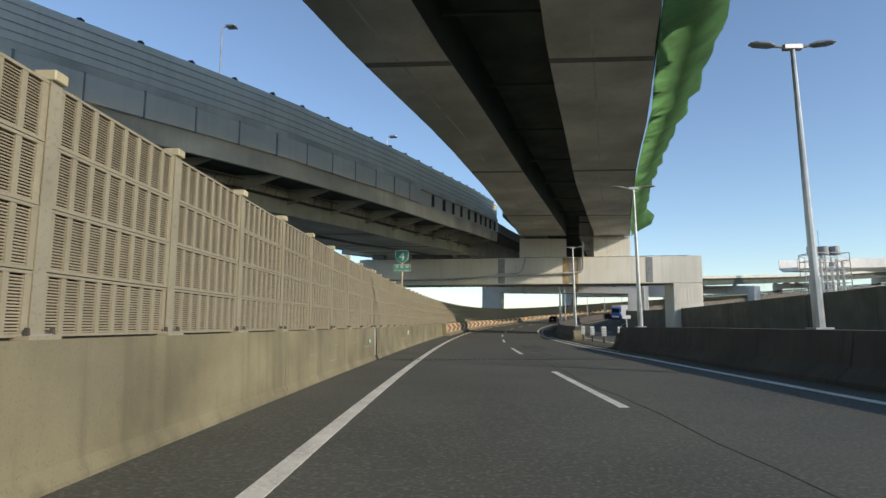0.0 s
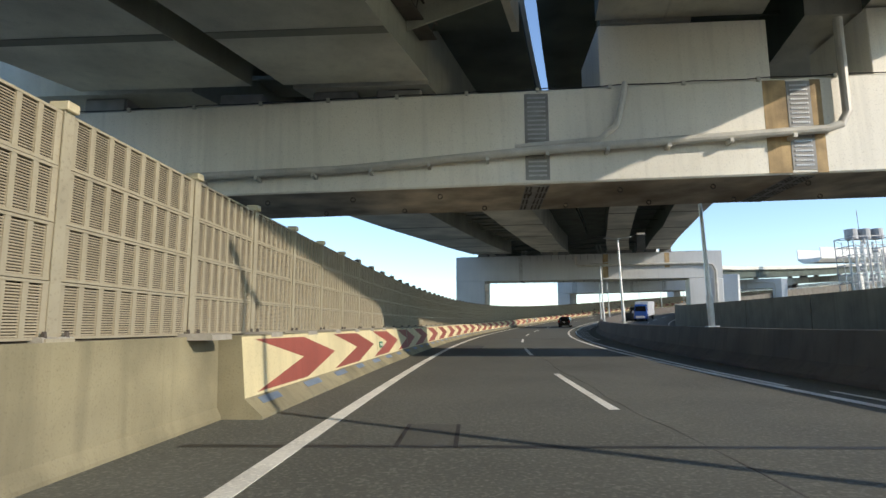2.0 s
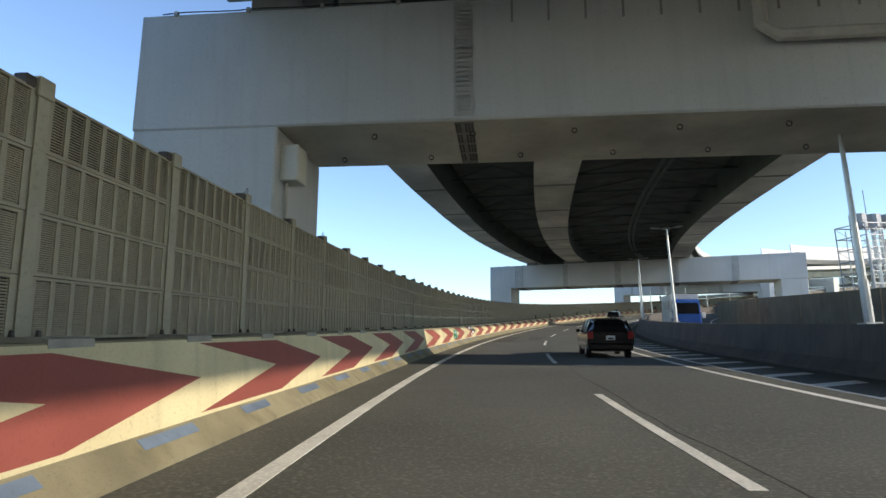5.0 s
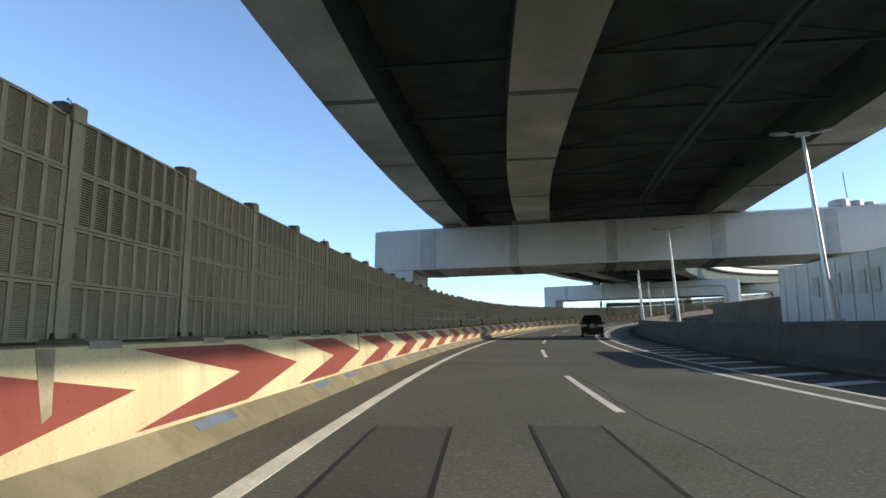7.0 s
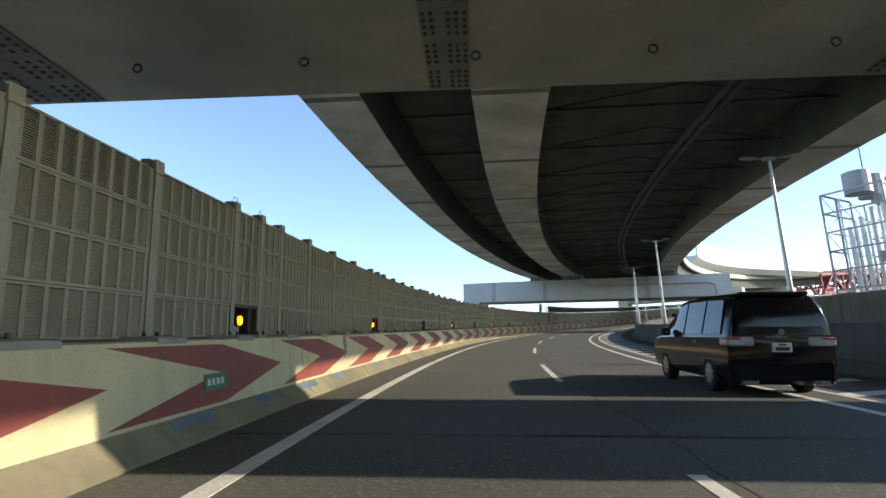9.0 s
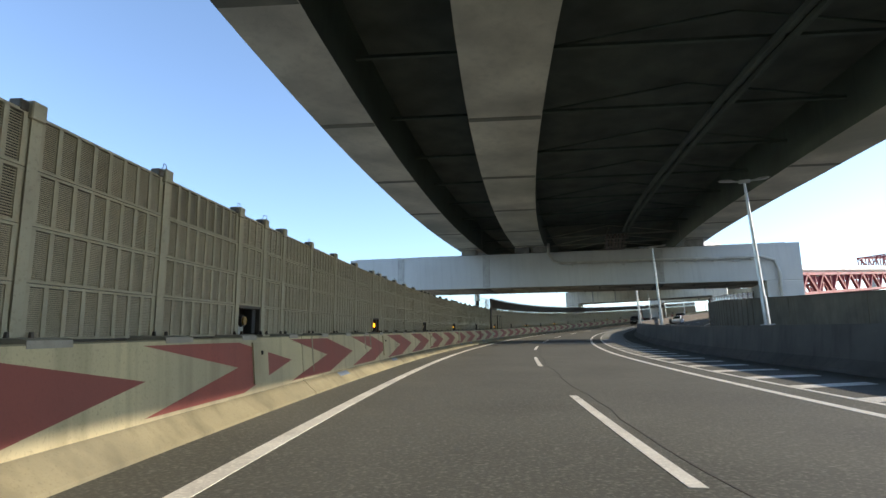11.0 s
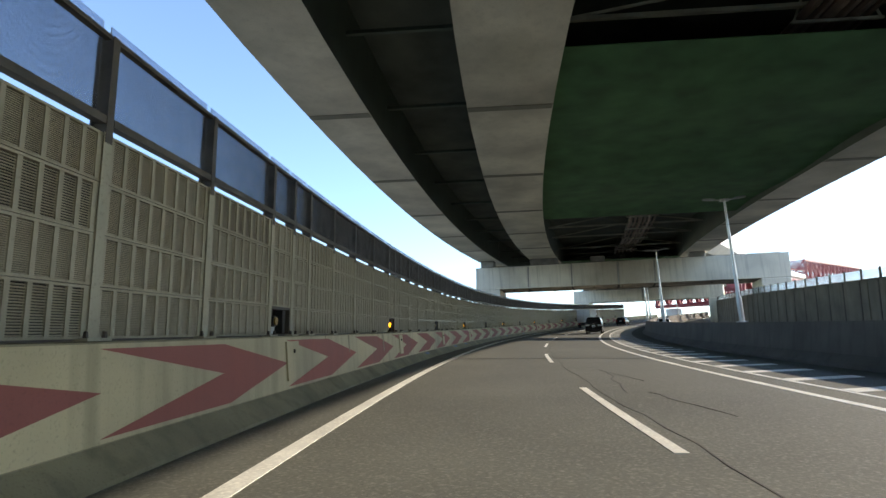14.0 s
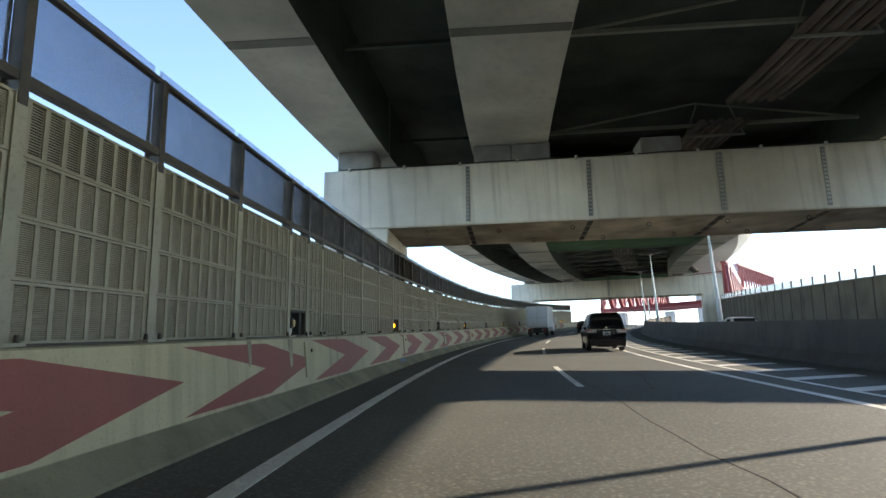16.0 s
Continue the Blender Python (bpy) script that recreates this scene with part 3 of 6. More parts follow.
part("gap_strip", sweep(lambda s: [(MED(s) - 0.22, -0.2), (MED(s) - 0.20, 0.03), (MED(s) + 0.1, 0.06), (MED(s) + 1.6, 0.06), (MED(s) + 1.75, -0.2)], 27.9, 45.3, 2.0), GAP_GROUND, median, "gritty brown strip in the barrier's gap")
for s0, s1, tall in ((28.88, 29.9, 1.0), (43.7, 44.72, 0.0)):
    top = lambda s, a=s0, b=s1, k=tall: 0.12 + 0.66 * (((b - s) if k else (s - a)) / (b - a)) ** 1.6
    part("barrier_nose", sweep(lambda s, top=top: [(MED(s) + 0.06, -0.1), (MED(s) + 0.08, 0.08), (MED(s) + 0.24, top(s)), (MED(s) + 1.02, top(s)), (MED(s) + 1.18, 0.08), (MED(s) + 1.2, -0.1)], s0, s1, 0.15), CONCRETE, median, "pale sloping concrete end")

flat_mark("edge_line", -50, S_END, lambda s: MED(s) + 2.25, lambda s: MED(s) + 2.4)
flat_mark("edge_line", 26, 56, lambda s: 8.34, lambda s: 8.46)
wall_far = empty("wall_far", "tall grey concrete wall beyond the opposite carriageway", "retaining wall", kind="structure")
s = -48.0
while s < S_END:
    h = lambda q: float(np.interp(q, (-50, 90, 165, 230, 262, 300, 345, S_END), (3.1, 3.05, 3.3, 3.1, 3.15, 3.6, 3.72, 3.55)))
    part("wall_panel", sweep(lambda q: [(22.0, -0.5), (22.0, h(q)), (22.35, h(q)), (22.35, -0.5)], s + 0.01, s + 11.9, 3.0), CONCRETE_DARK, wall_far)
    s += 12
far_top = h
part("coping", sweep(lambda q: [(21.95, far_top(q) + 0.01), (21.95, far_top(q) + 0.07), (22.4, far_top(q) + 0.07), (22.4, far_top(q) + 0.01)], 232, S_END, 3.0), WEATHERED, wall_far, "dark rail along the wall's top")
s = 286.0
while s < S_END - 3:
    part("rail_post", mapped(boxes(((-0.05, -0.05, 0), (0.05, 0.05, 0.64))), s, 22.15, far_top(s) + 0.05), WEATHERED, wall_far)
    part("wall_rib", mapped(boxes(((-0.06, -0.05, 0.3), (0.06, 0.02, far_top(s) - 0.01)), bevel=0.01), s, 21.99, 0.0), WEATHERED, wall_far, "dark steel rib on the wall")
    part("clear_panel", sweep(lambda q: [(22.14, far_top(q) + 0.1), (22.14, far_top(q) + 0.62), (22.16, far_top(q) + 0.62), (22.16, far_top(q) + 0.1)], s + 0.07, s + 2.09, 1.0), SCREEN, wall_far, "clear acrylic panel")
    s += 2.16


# ---- crosshead piers over the road ----
def pier(s, l0, l1, hb, ht, left_col, right_col, thick, mat, splices=(), label="", slope=0.0, pedestals=(), soffit=GIRDER):
    """A steel portal across the road: a box crosshead, two columns, splice bands and pedestals."""
    p, t, r, n = road_frame(s)
    ob = empty("portal_pier", label, "bridge pier", "portal piers")
    t = Vector((t.x, t.y, 0)).normalized()
    r = (r - t * r.dot(t)).normalized()
    m = Matrix((r, t, r.cross(t))).transposed().to_4x4()
    m.translation = p
    def add(name, bm, mt, lab=""):
        bm.transform(m)
        return part(name, bm, mt, ob, lab)
    # crosshead as a prism with its soffit of another paint
    bm = bmesh.new()
    c = 0.05
    def ring(x):
        hb2, ht2 = hb + slope * x, ht + slope * x
        return [bm.verts.new((x, y, z)) for y, z in ((0, hb2 + c), (c, hb2), (thick - c, hb2), (thick, hb2 + c), (thick, ht2 - c), (thick - c, ht2), (c, ht2), (0, ht2 - c))]
    xs = sorted({l0, l1, *[v for v in np.arange(math.ceil(l0), l1, 3.0) if l0 + 0.5 < v < l1 - 0.5]})
    rings = [ring(x) for x in xs]
    for a, b in zip(rings, rings[1:]):
        for j in range(8):
            f = bm.faces.new((a[j], a[(j + 1) % 8], b[(j + 1) % 8], b[j]))
            f.material_index = 1 if j == 1 else 0
    bm.faces.new(rings[0])
    bm.faces.new(rings[-1][::-1])
    add("crosshead", bm, [mat, soffit])
    zg = -9.5 - p.z
    for col in (left_col, right_col):
        if col:
            add("column", boxes(((col[0], 0.004, zg), (col[1], thick - 0.004, hb + slope * col[0] + 0.02)), bevel=0.06), mat)
    for a, b in splices:
        z0, z1 = hb + slope * a, ht + slope * a
        add("splice_plate", boxes(((a, -0.02, z0 + 0.12), (b, 0.01, z1 - 0.12))), SPLICE_PALE if mat is PIER_COOL else PIER_STRIP, "band of bolted splice plates")
        bm = bmesh.new()
        rows, across = int((z1 - z0 - 0.4) / 0.13), max(2, int((b - a) / 0.075))
        for i in range(rows):
            for k in range(across):
                x, z = a + (b - a) * (0.12 + 0.76 * (k + 0.5) / across), z0 + 0.25 + (z1 - z0 - 0.5) * i / (rows - 1)
                add_box(bm, (x - 0.02, -0.042, z - 0.024), (x + 0.02, -0.018, z + 0.024))
        tagged(add("bolt_field", bm, GALV, "rows of bolts"), kind="stuff")
        add("soffit_splice", boxes(((a, 0.15, z0 - 0.025), (b, thick - 0.15, z0 + 0.01))), PIER_STRIP)
        bm = bmesh.new()
        for i in range(int(thick / 0.16) - 2):
            for k in range(6):
                if k not in (2,) and i % 5 != 4:
                    x, y = a + (b - a) * (k + 0.5) / 6, 0.25 + 0.16 * i
                    add_box(bm, (x - 0.028, y - 0.028, z0 - 0.045), (x + 0.028, y + 0.028, z0 - 0.024))
        tagged(add("soffit_bolts", bm, WEATHERED, "rows of bolts under the splice"), kind="stuff")
    for a, b, hp in pedestals:
        add("pedestal", boxes(((a, 0.35, ht + slope * a - 0.02), (b, thick - 0.2, hp)), bevel=0.03), mat)
    # eye bolts left under the crosshead
    bm = bmesh.new()
    x = max(l0 + 2.5, -6.0)
    k = 0
    while x < min(l1 - 2, 21):
        z = hb + slope * x
        y = thick * (0.22 if k % 2 else 0.74)
        ring_pts = [(x + 0.07 * math.cos(q), y, z - 0.08 + 0.07 * math.sin(q)) for q in (2 * math.pi * j / 8 for j in range(9))]
        add_tube(bm, ring_pts, 0.018, 4)
        x += 1.35
        k += 1
    tagged(add("eye_bolts", bm, WEATHERED, "rows of small eye bolts"), kind="stuff")
    # lifting lugs and a cable along the top edge
    x = l0 + 1.0
    while x < l1 - 0.5:
        add("lifting_lug", boxes(((x - 0.05, -0.07, ht + slope * x - 0.08), (x + 0.05, 0.02, ht + slope * x + 0.05))), PIPE)
        x += 2.1
    add("top_cable", tube([(x, -0.03, ht + slope * x + 0.04 - 0.05 * abs(math.sin(x * 1.5))) for x in np.arange(l0 + 0.6, l1 - 0.6, 0.7)], 0.018, 5), TRIM, "black cable along the top edge")
    return ob, add


A, addA = pier(61.0, -12.0, 24.2, 5.20, 8.06, (-12, -9.6), (21.3, 24.2), 3.5, PIER, ((3.3, 4.0), (10.75, 11.4), (18.6, 19.3)), "cream-white steel portal pier with drain pipe and rust runs", 0.02,
               ((5.6, 10.55, 10.3), (13.4, 17.2, 10.55)), SOFFIT_RUST)
pipeA = [(12.2, -0.25, 9.9), (12.2, -0.25, 7.1), (12.0, -0.25, 6.75), (11.6, -0.25, 6.62), (3.0, -0.25, 6.15), (-2.0, -0.25, 5.75), (-9.0, -0.25, 5.55)]
addA("drain_pipe", tube(pipeA, 0.12, 10), PIPE, "grey drain pipe on brackets")
addA("drain_pipe", tube([(6.2, -0.18, 8.2), (6.1, -0.18, 7.6), (5.9, -0.18, 6.9), (5.4, -0.18, 6.5), (3.0, -0.18, 6.32)], 0.09, 8), PIPE)
for a, b in ((10.1, 10.74), (11.41, 11.7)):
    addA("rust_run", boxes(((a, -0.006, 5.45), (b, 0.02, 8.2))), RUST, "orange rust run beside the splice")
for x in np.arange(-8, 11.5, 1.7):
    addA("pipe_bracket", boxes(((x - 0.05, -0.38, float(np.interp(x, (-9, -2, 3, 11.6), (5.32, 5.55, 5.95, 6.42)))), (x + 0.05, 0.01, float(np.interp(x, (-9, -2, 3, 11.6), (5.45, 5.66, 6.06, 6.53)))))), PIPE)
for i in range(7):
    addA("column_rib", boxes(((21.6 + 0.35 * i, -0.02, 3.6), (21.85 + 0.35 * i, 0.01, 5.2))), FASCIA, "ribbed plate on the column")

B, addB = pier(122.7, -7.8, 26.3, 6.50, 9.92, (-7.8, -3.7), (22.4, 26.3), 3.6, PIER_COOL, ((1.0, 1.5),), "pale grey steel portal pier with rust runs and a drain pipe")
addB("drain_pipe", tube([(8.6, -0.25, 9.6), (8.6, -0.25, 8.6), (9.0, -0.25, 8.3), (24.2, -0.25, 8.35), (25.2, -0.25, 8.1), (25.5, -0.25, 7.4), (25.5, -0.25, -4)], 0.16, 10), PIPE, "white drain pipe")
for a, b, z in ((12.0, 12.7, 6.7), (19.6, 20.2, 7.9)):
    addB("rust_run", boxes(((a, -0.006, z), (b, 0.02, 9.8))), RUST, "orange rust run")
addB("meter_box", boxes(((-3.72, 0.3, 5.1), (-3.2, 1.0, 6.1)), bevel=0.03), FASCIA, "grey cabinet on the column")
addB("cable_duct", tube([(-3.6, 0.6, 5.1), (-3.6, 0.6, 3.6), (-3.68, 0.6, 1.5)], 0.05, 6), PIPE)
bm = bmesh.new()
for x in np.arange(2.5, 13.0, 0.95):
    add_box(bm, (x, -0.02, 9.15), (x + 0.06, 0.01, 9.9))
addB("drip_ribs", bm, PIER_STRIP, "short ribs under the bearing shelf")
bm = bmesh.new()
for x in (1.4, 1.6, 1.8, 2.0, 2.2):
    add_tube(bm, ((x, -0.5, 9.4), (x, -0.5, 10.6)), 0.02, 5)
for z in (9.45, 9.9, 10.4):
    add_tube(bm, ((1.4, -0.5, z), (2.2, -0.5, z)), 0.02, 5)
addB("ladder_cage", bm, GALV, "small steel access cage")

Cp, addC = pier(194.0, -9.8, 32.0, 5.68, 9.0, (-9.8, -6.5), (29.0, 32.0), 5.0, PIER_COOL, ((-5.9, -4.6), (1.3, 2.0), (8.6, 9.4), (16.0, 17.0), (23.5, 24.3)), "smooth pale grey steel portal pier", 0.012)
D, addD = pier(282.5, -15.6, 25.3, 4.98, 8.22, (-15.6, -12.8), (22.5, 25.3), 5.0, PIER_COOL, ((-10.5, -9.8), (-1.9, -1.2), (13.6, 14.4)), "pale grey steel portal pier with a long drain pipe", -0.004, soffit=SOFFIT_RUST)
addD("drain_pipe", tube([(4.4, -0.25, 9.0), (4.4, -0.25, 8.0), (4.8, -0.25, 7.3), (5.6, -0.25, 7.05), (22.2, -0.25, 6.95), (23.2, -0.25, 6.6), (23.5, -0.25, 5.5), (23.5, -0.25, -2)], 0.13, 10), PIPE, "grey drain pipe on brackets")
for x in np.arange(6.5, 22, 1.5):
    addD("pipe_bracket", boxes(((x - 0.05, -0.36, 6.72), (x + 0.05, 0.01, 6.84))), PIPE)
E_, addE = pier(346.0, -4.4, 24.9, 4.95, 7.28, (-4.4, -1.85), (22.42, 24.9), 3.6, PIER_STAINED, ((1.0, 1.15), (5.35, 5.5), (9.8, 10.0), (13.2, 13.35)), "off-white steel portal pier with stained crosshead", 0.010, soffit=SOFFIT_RUST)
F_, addF = pier(410.0, -5.9, 22.6, 4.6, 7.06, (-6.3, -2.7), (20.0, 22.6), 2.8, PIER_STAINED, ((8.0, 8.3),), "off-white steel portal pier in the distance", 0.0)


# ---- bridge decks overhead ----
def deck(name, label, s0, s1, girders, slab, soffit, depth=2.2, parapet=True, seams=9.0, frames=6.0, step=4.0, edge_mat=FASCIA, web=None, welds=False):
    """Box girders under a slab: girders and slab are pairs of lateral edges, numbers or functions of s."""
    ob = empty(name, label, "bridge deck", "bridge decks")
    val = lambda v, s: v(s) if callable(v) else v
    sf = soffit if callable(soffit) else (lambda s: soffit)
    for a, b in girders:
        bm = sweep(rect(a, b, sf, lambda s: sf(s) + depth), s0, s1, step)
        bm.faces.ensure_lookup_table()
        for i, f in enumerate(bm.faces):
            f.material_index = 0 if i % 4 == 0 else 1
        part("box_girder", bm, [GIRDER, web or WEB_GREEN_SHADED], ob, "painted steel box girder with a dark green web")
        s = s0 + seams * 0.6
        while s < s1 - 1:
            part("splice_plate", sweep(lambda q: [(val(a, q) + 0.02, sf(q) - 0.02), (val(b, q) - 0.02, sf(q) - 0.02), (val(b, q) - 0.02, sf(q) + 0.01), (val(a, q) + 0.02, sf(q) + 0.01)], s, s + 0.34, 1.0), SEAM, ob)
            s += seams
        for fr in ((0.42,) if welds else ()):
            part("weld_seam", sweep(lambda q: [(val(a, q) + (val(b, q) - val(a, q)) * fr - 0.035, sf(q) - 0.012), (val(a, q) + (val(b, q) - val(a, q)) * fr + 0.035, sf(q) - 0.012), (val(a, q) + (val(b, q) - val(a, q)) * fr + 0.035, sf(q) + 0.01), (val(a, q) + (val(b, q) - val(a, q)) * fr - 0.035, sf(q) + 0.01)], s0, s1, step), SEAM_SOFT, ob)
    lo, hi = slab
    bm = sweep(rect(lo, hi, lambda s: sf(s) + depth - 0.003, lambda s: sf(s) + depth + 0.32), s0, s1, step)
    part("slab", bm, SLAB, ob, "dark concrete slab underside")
    if parapet:
        for v, d in ((lo, 0.3), (hi, -0.3)):
            part("edge_parapet", sweep(rect((lambda s, v=v, d=d: min(val(v, s), val(v, s) + d)), (lambda s, v=v, d=d: max(val(v, s), val(v, s) + d)), lambda s: sf(s) + depth + 0.32, lambda s: sf(s) + depth + 1.35), s0, s1, step), edge_mat, ob)
    # cross frames between neighbouring girders
    bays = list(zip(girders, girders[1:]))
    s = s0 + 2.0
    while s < s1 - 1:
        for (a0, a1), (b0, b1) in bays:
            x0, x1 = val(a1, s), val(b0, s)
            if x1 - x0 < 0.8:
                continue
            h = sf(s) + depth * 0.55
            bm = bmesh.new()
            add_tube(bm, (at(s, x0, h), at(s, x1, h)), 0.085, 4)
            if x1 - x0 > 5:
                add_tube(bm, (at(s, x0, h), at(s, (x0 + x1) / 2, h + depth * 0.4)), 0.05, 5)
                add_tube(bm, (at(s, x1, h), at(s, (x0 + x1) / 2, h + depth * 0.4)), 0.05, 5)
            # wide frames past s = 284 coloured as lit, the rest as shaded
            part("cross_frame", bm, GIRDER_WEB if x1 - x0 > 5 and s > 284 else web or WEB_GREEN_SHADED, ob, "steel cross frame")
        s += frames
    return ob


# ramp deck on the right before the first pier
ra = table((-50, -13), (5, -4.6), (14.7, -3.1), (24, -0.55), (28, 0.5), (37.6, 2.45), (42.4, 3.25), (49, 4.16), (61, 5.6))
rb = table((-50, -10), (5, -1.6), (14.7, 0.0), (24, 2.55), (28, 3.5), (37.9, 5.8), (46.7, 7.8), (61, 10.6))
rc = table((-50, -6), (5, 2.1), (14.7, 3.7), (24, 5.8), (28, 6.7), (38, 8.75), (47, 10.75), (61, 13.5))
rd = table((-50, -2), (5, 5.5), (14.7, 7.15), (24, 9.7), (28, 10.5), (61, 17.2))
ramp_soffit = table((-50, 10.2), (61, 10.62))
ramp_deck = deck("ramp_deck", "grey-green twin box girder ramp deck with a dark gap between", -50, 61.8, ((ra, rb), (rc, rd)), (lambda s: ra(s) - 0.35, lambda s: rd(s) + 0.4), ramp_soffit, 2.2, seams=15, welds=True)
# unseen wall, added only to throw shade on the viaduct's parapet
part("noise_wall", sweep(rect(lambda s: ra(s) - 0.33, lambda s: ra(s) - 0.1, lambda s: ramp_soffit(s) + 3.5, lambda s: ramp_soffit(s) + 8.4), -50, 58, 4.0), FASCIA, ramp_deck, "tall grey noise wall along the ramp")
def net_sheet(s0, s1, edge, h, parent, n=90):
    """A green net hung along the deck's edge in shallow folds."""
    bm = bmesh.new()
    rows = []
    for i in range(n + 1):
        s = s0 + (s1 - s0) * i / n
        w = 0.12 * math.sin(s * 2.1) + 0.08 * math.sin(s * 5.3 + 1)
        tipw = 0.5 if s > s1 - 3 else 0.0
        wide = float(np.interp(s, (-20, 15, 22, 40, 60), (3.4, 3.0, 2.5, 1.7, 1.35)))
        rows.append([bm.verts.new(at(s, edge(s) + a * wide + w * (a > 0.1) * k, h(s) + b)) for a, b, k in ((0.02, -0.06, 0), (0.45, 0.35, 0.6), (0.9 + tipw, 1.1, 1), (0.95 + tipw * 1.4, 2.0, 0.8), (0.6, 3.3, 0.3))])
    for a, b in zip(rows, rows[1:]):
        for j in range(4):
            bm.faces.new((a[j], b[j], b[j + 1], a[j + 1]))
    bmesh.ops.solidify(bm, geom=bm.faces[:], thickness=0.02)
    part("net", bm, NET, parent, "green construction net hung along the edge", smooth=True)
net_sheet(-20, 62.3, rd, ramp_soffit, ramp_deck)

# main viaduct: left of the road, crossing over at the first pier
edge = table((-20, -38), (10, -20), (17, -15), (22.8, -11.2), (28, -8), (37.5, -3.5), (45, -0.7), (52, 1.3), (62, 3.3), (75, 5.3))
off = lambda d: (lambda s: edge(s) + d)
soffit_l = table((-20, 6.9), (45, 7.6), (61, 8.45))
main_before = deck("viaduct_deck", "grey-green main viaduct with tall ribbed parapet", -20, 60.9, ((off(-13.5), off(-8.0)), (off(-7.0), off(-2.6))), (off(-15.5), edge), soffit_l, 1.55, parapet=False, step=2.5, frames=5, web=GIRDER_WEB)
slab_l = lambda s: soffit_l(s) + 1.55
part("edge_beam", sweep(rect(off(-0.12), off(0.10), lambda s: slab_l(s) - 0.12, lambda s: slab_l(s) + 0.85), -20, 60.9, 2.5), GIRDER, main_before, "pale green edge beam")
part("cover_strip", sweep(rect(off(0.11), off(0.20), lambda s: slab_l(s) + 0.85, lambda s: slab_l(s) + 1.95), -20, 40.6, 2.5), FASCIA, main_before, "pale cover panels along the edge")
part("parapet_rib_wall", sweep(rect(off(-0.3), off(0.0), lambda s: slab_l(s) + 0.3, lambda s: slab_l(s) + 4.05), -20, 60.9, 2.5), FASCIA, main_before)
for k in range(5):
    part("parapet_rib", sweep(rect(off(0.0), off(0.05), (lambda s, k=k: slab_l(s) + 2.36 + 0.34 * k), (lambda s, k=k: slab_l(s) + 2.62 + 0.34 * k)), -20, 60.9, 2.5), FASCIA, main_before)
part("parapet_band", sweep(rect(off(0.0), off(0.16), lambda s: slab_l(s) + 1.97, lambda s: slab_l(s) + 2.3), -20, 60.9, 2.5), GIRDER, main_before)
s = -18.0
while s < 60:
    part("rail_knob", mapped(boxes(((-0.12, -0.1, 0), (0.12, 0.1, 0.14)), bevel=0.02), s, edge(s) - 0.15, slab_l(s) + 4.05), TRIM, main_before)
    if s > 41:
        part("stay_slot", mapped(boxes(((-0.16, -0.14, 1.0), (0.16, 0.1, 1.9))), s, edge(s), slab_l(s)), TRIM, main_before, "dark drainage slot")
    if s < 40:
        part("panel_joint", mapped(boxes(((-0.03, -0.23, 0.83), (0.03, 0.0, 2.0))), s, edge(s), slab_l(s)), PIER_STRIP, main_before)
    s += 1.9
# brackets under the overhang and the inspection walk
s = -16.0
while s < 60:
    bm = bmesh.new()
    w = edge(s)
    vs = [at(s, w - 2.55, slab_l(s) - 1.0), at(s, w - 2.55, slab_l(s) - 0.02), at(s, w - 0.12, slab_l(s) - 0.02), at(s, w - 0.12, slab_l(s) - 0.15)]
    p0, t0, r0, n0 = road_frame(s)
    a = [bm.verts.new(v) for v in vs]
    b = [bm.verts.new(v + t0 * 0.06) for v in vs]
    bm.faces.new(a)
    bm.faces.new(b[::-1])
    for j in range(4):
        bm.faces.new((a[j], b[j], b[(j + 1) % 4], a[(j + 1) % 4]))
    part("bracket", bm, GIRDER_WEB, main_before)
    s += 3.4
walk_bm = sweep(rect(off(-2.58), off(-2.1), lambda s: slab_l(s) - 0.72, lambda s: slab_l(s) - 0.68), -16, 60, 2.5)
part("inspection_walk", walk_bm, WEATHERED, main_before, "rusty inspection walkway")
bm = bmesh.new()
s = -16.0
while s < 60:
    add_tube(bm, (at(s, edge(s) - 2.1, slab_l(s) - 0.7), at(s + 0.35, edge(s) - 2.1, slab_l(s) - 0.25)), 0.02, 4)
    s += 0.7
part("walk_rail", bm, WEATHERED, main_before)
bm = sweep(rect(off(-2.12), off(-2.07), lambda s: slab_l(s) - 0.27, lambda s: slab_l(s) - 0.23), -16, 60, 2.5)
part("walk_rail", bm, WEATHERED, main_before)

# between the first and the second pier: viaduct and ramp side by side with a slit of sky
soffit_m = table((61, 8.45), (75, 9.1), (122, 10.3))
g1 = (table((61, -14.2), (73.5, -10.9), (90, -8.6), (102, -6.9), (123, -5.4)), table((61, -7), (73.5, -4.3), (90, -2.5), (102, -1.3), (123, 0.0)))
g2 = (table((61, -3.8), (73.5, -0.8), (90, 1.7), (102, 2.9), (123, 4.1)), table((61, 0.4), (73.5, 2.9), (90, 5.3), (102, 6.5), (123, 7.6)))
slit_l = table((61, 3.2), (75, 5.3), (90, 7.6), (102, 9.0), (112, 9.8), (123, 10.2))
main_mid = deck("viaduct_deck", "grey-green box girder viaduct with corrugated bays", 61.2, 123.2, (g1, g2), (lambda s: g1[0](s) - 0.9, slit_l), soffit_m, 2.2, step=3, web=GIRDER_WEB)
g3 = (table((61, 5.6), (75, 8.05), (90, 10.8), (102, 11.8), (123, 12.7)), table((61, 8.4), (75, 10.7), (90, 13.0), (102, 14.1), (123, 15.4)))
g4 = (table((61, 11.8), (75, 13.8), (90, 15.7), (102, 17.0), (123, 17.4)), table((61, 16.6), (75, 17.6), (90, 18.6), (102, 19.5), (123, 20.4)))
soffit_r = table((61, 10.62), (123, 10.32))
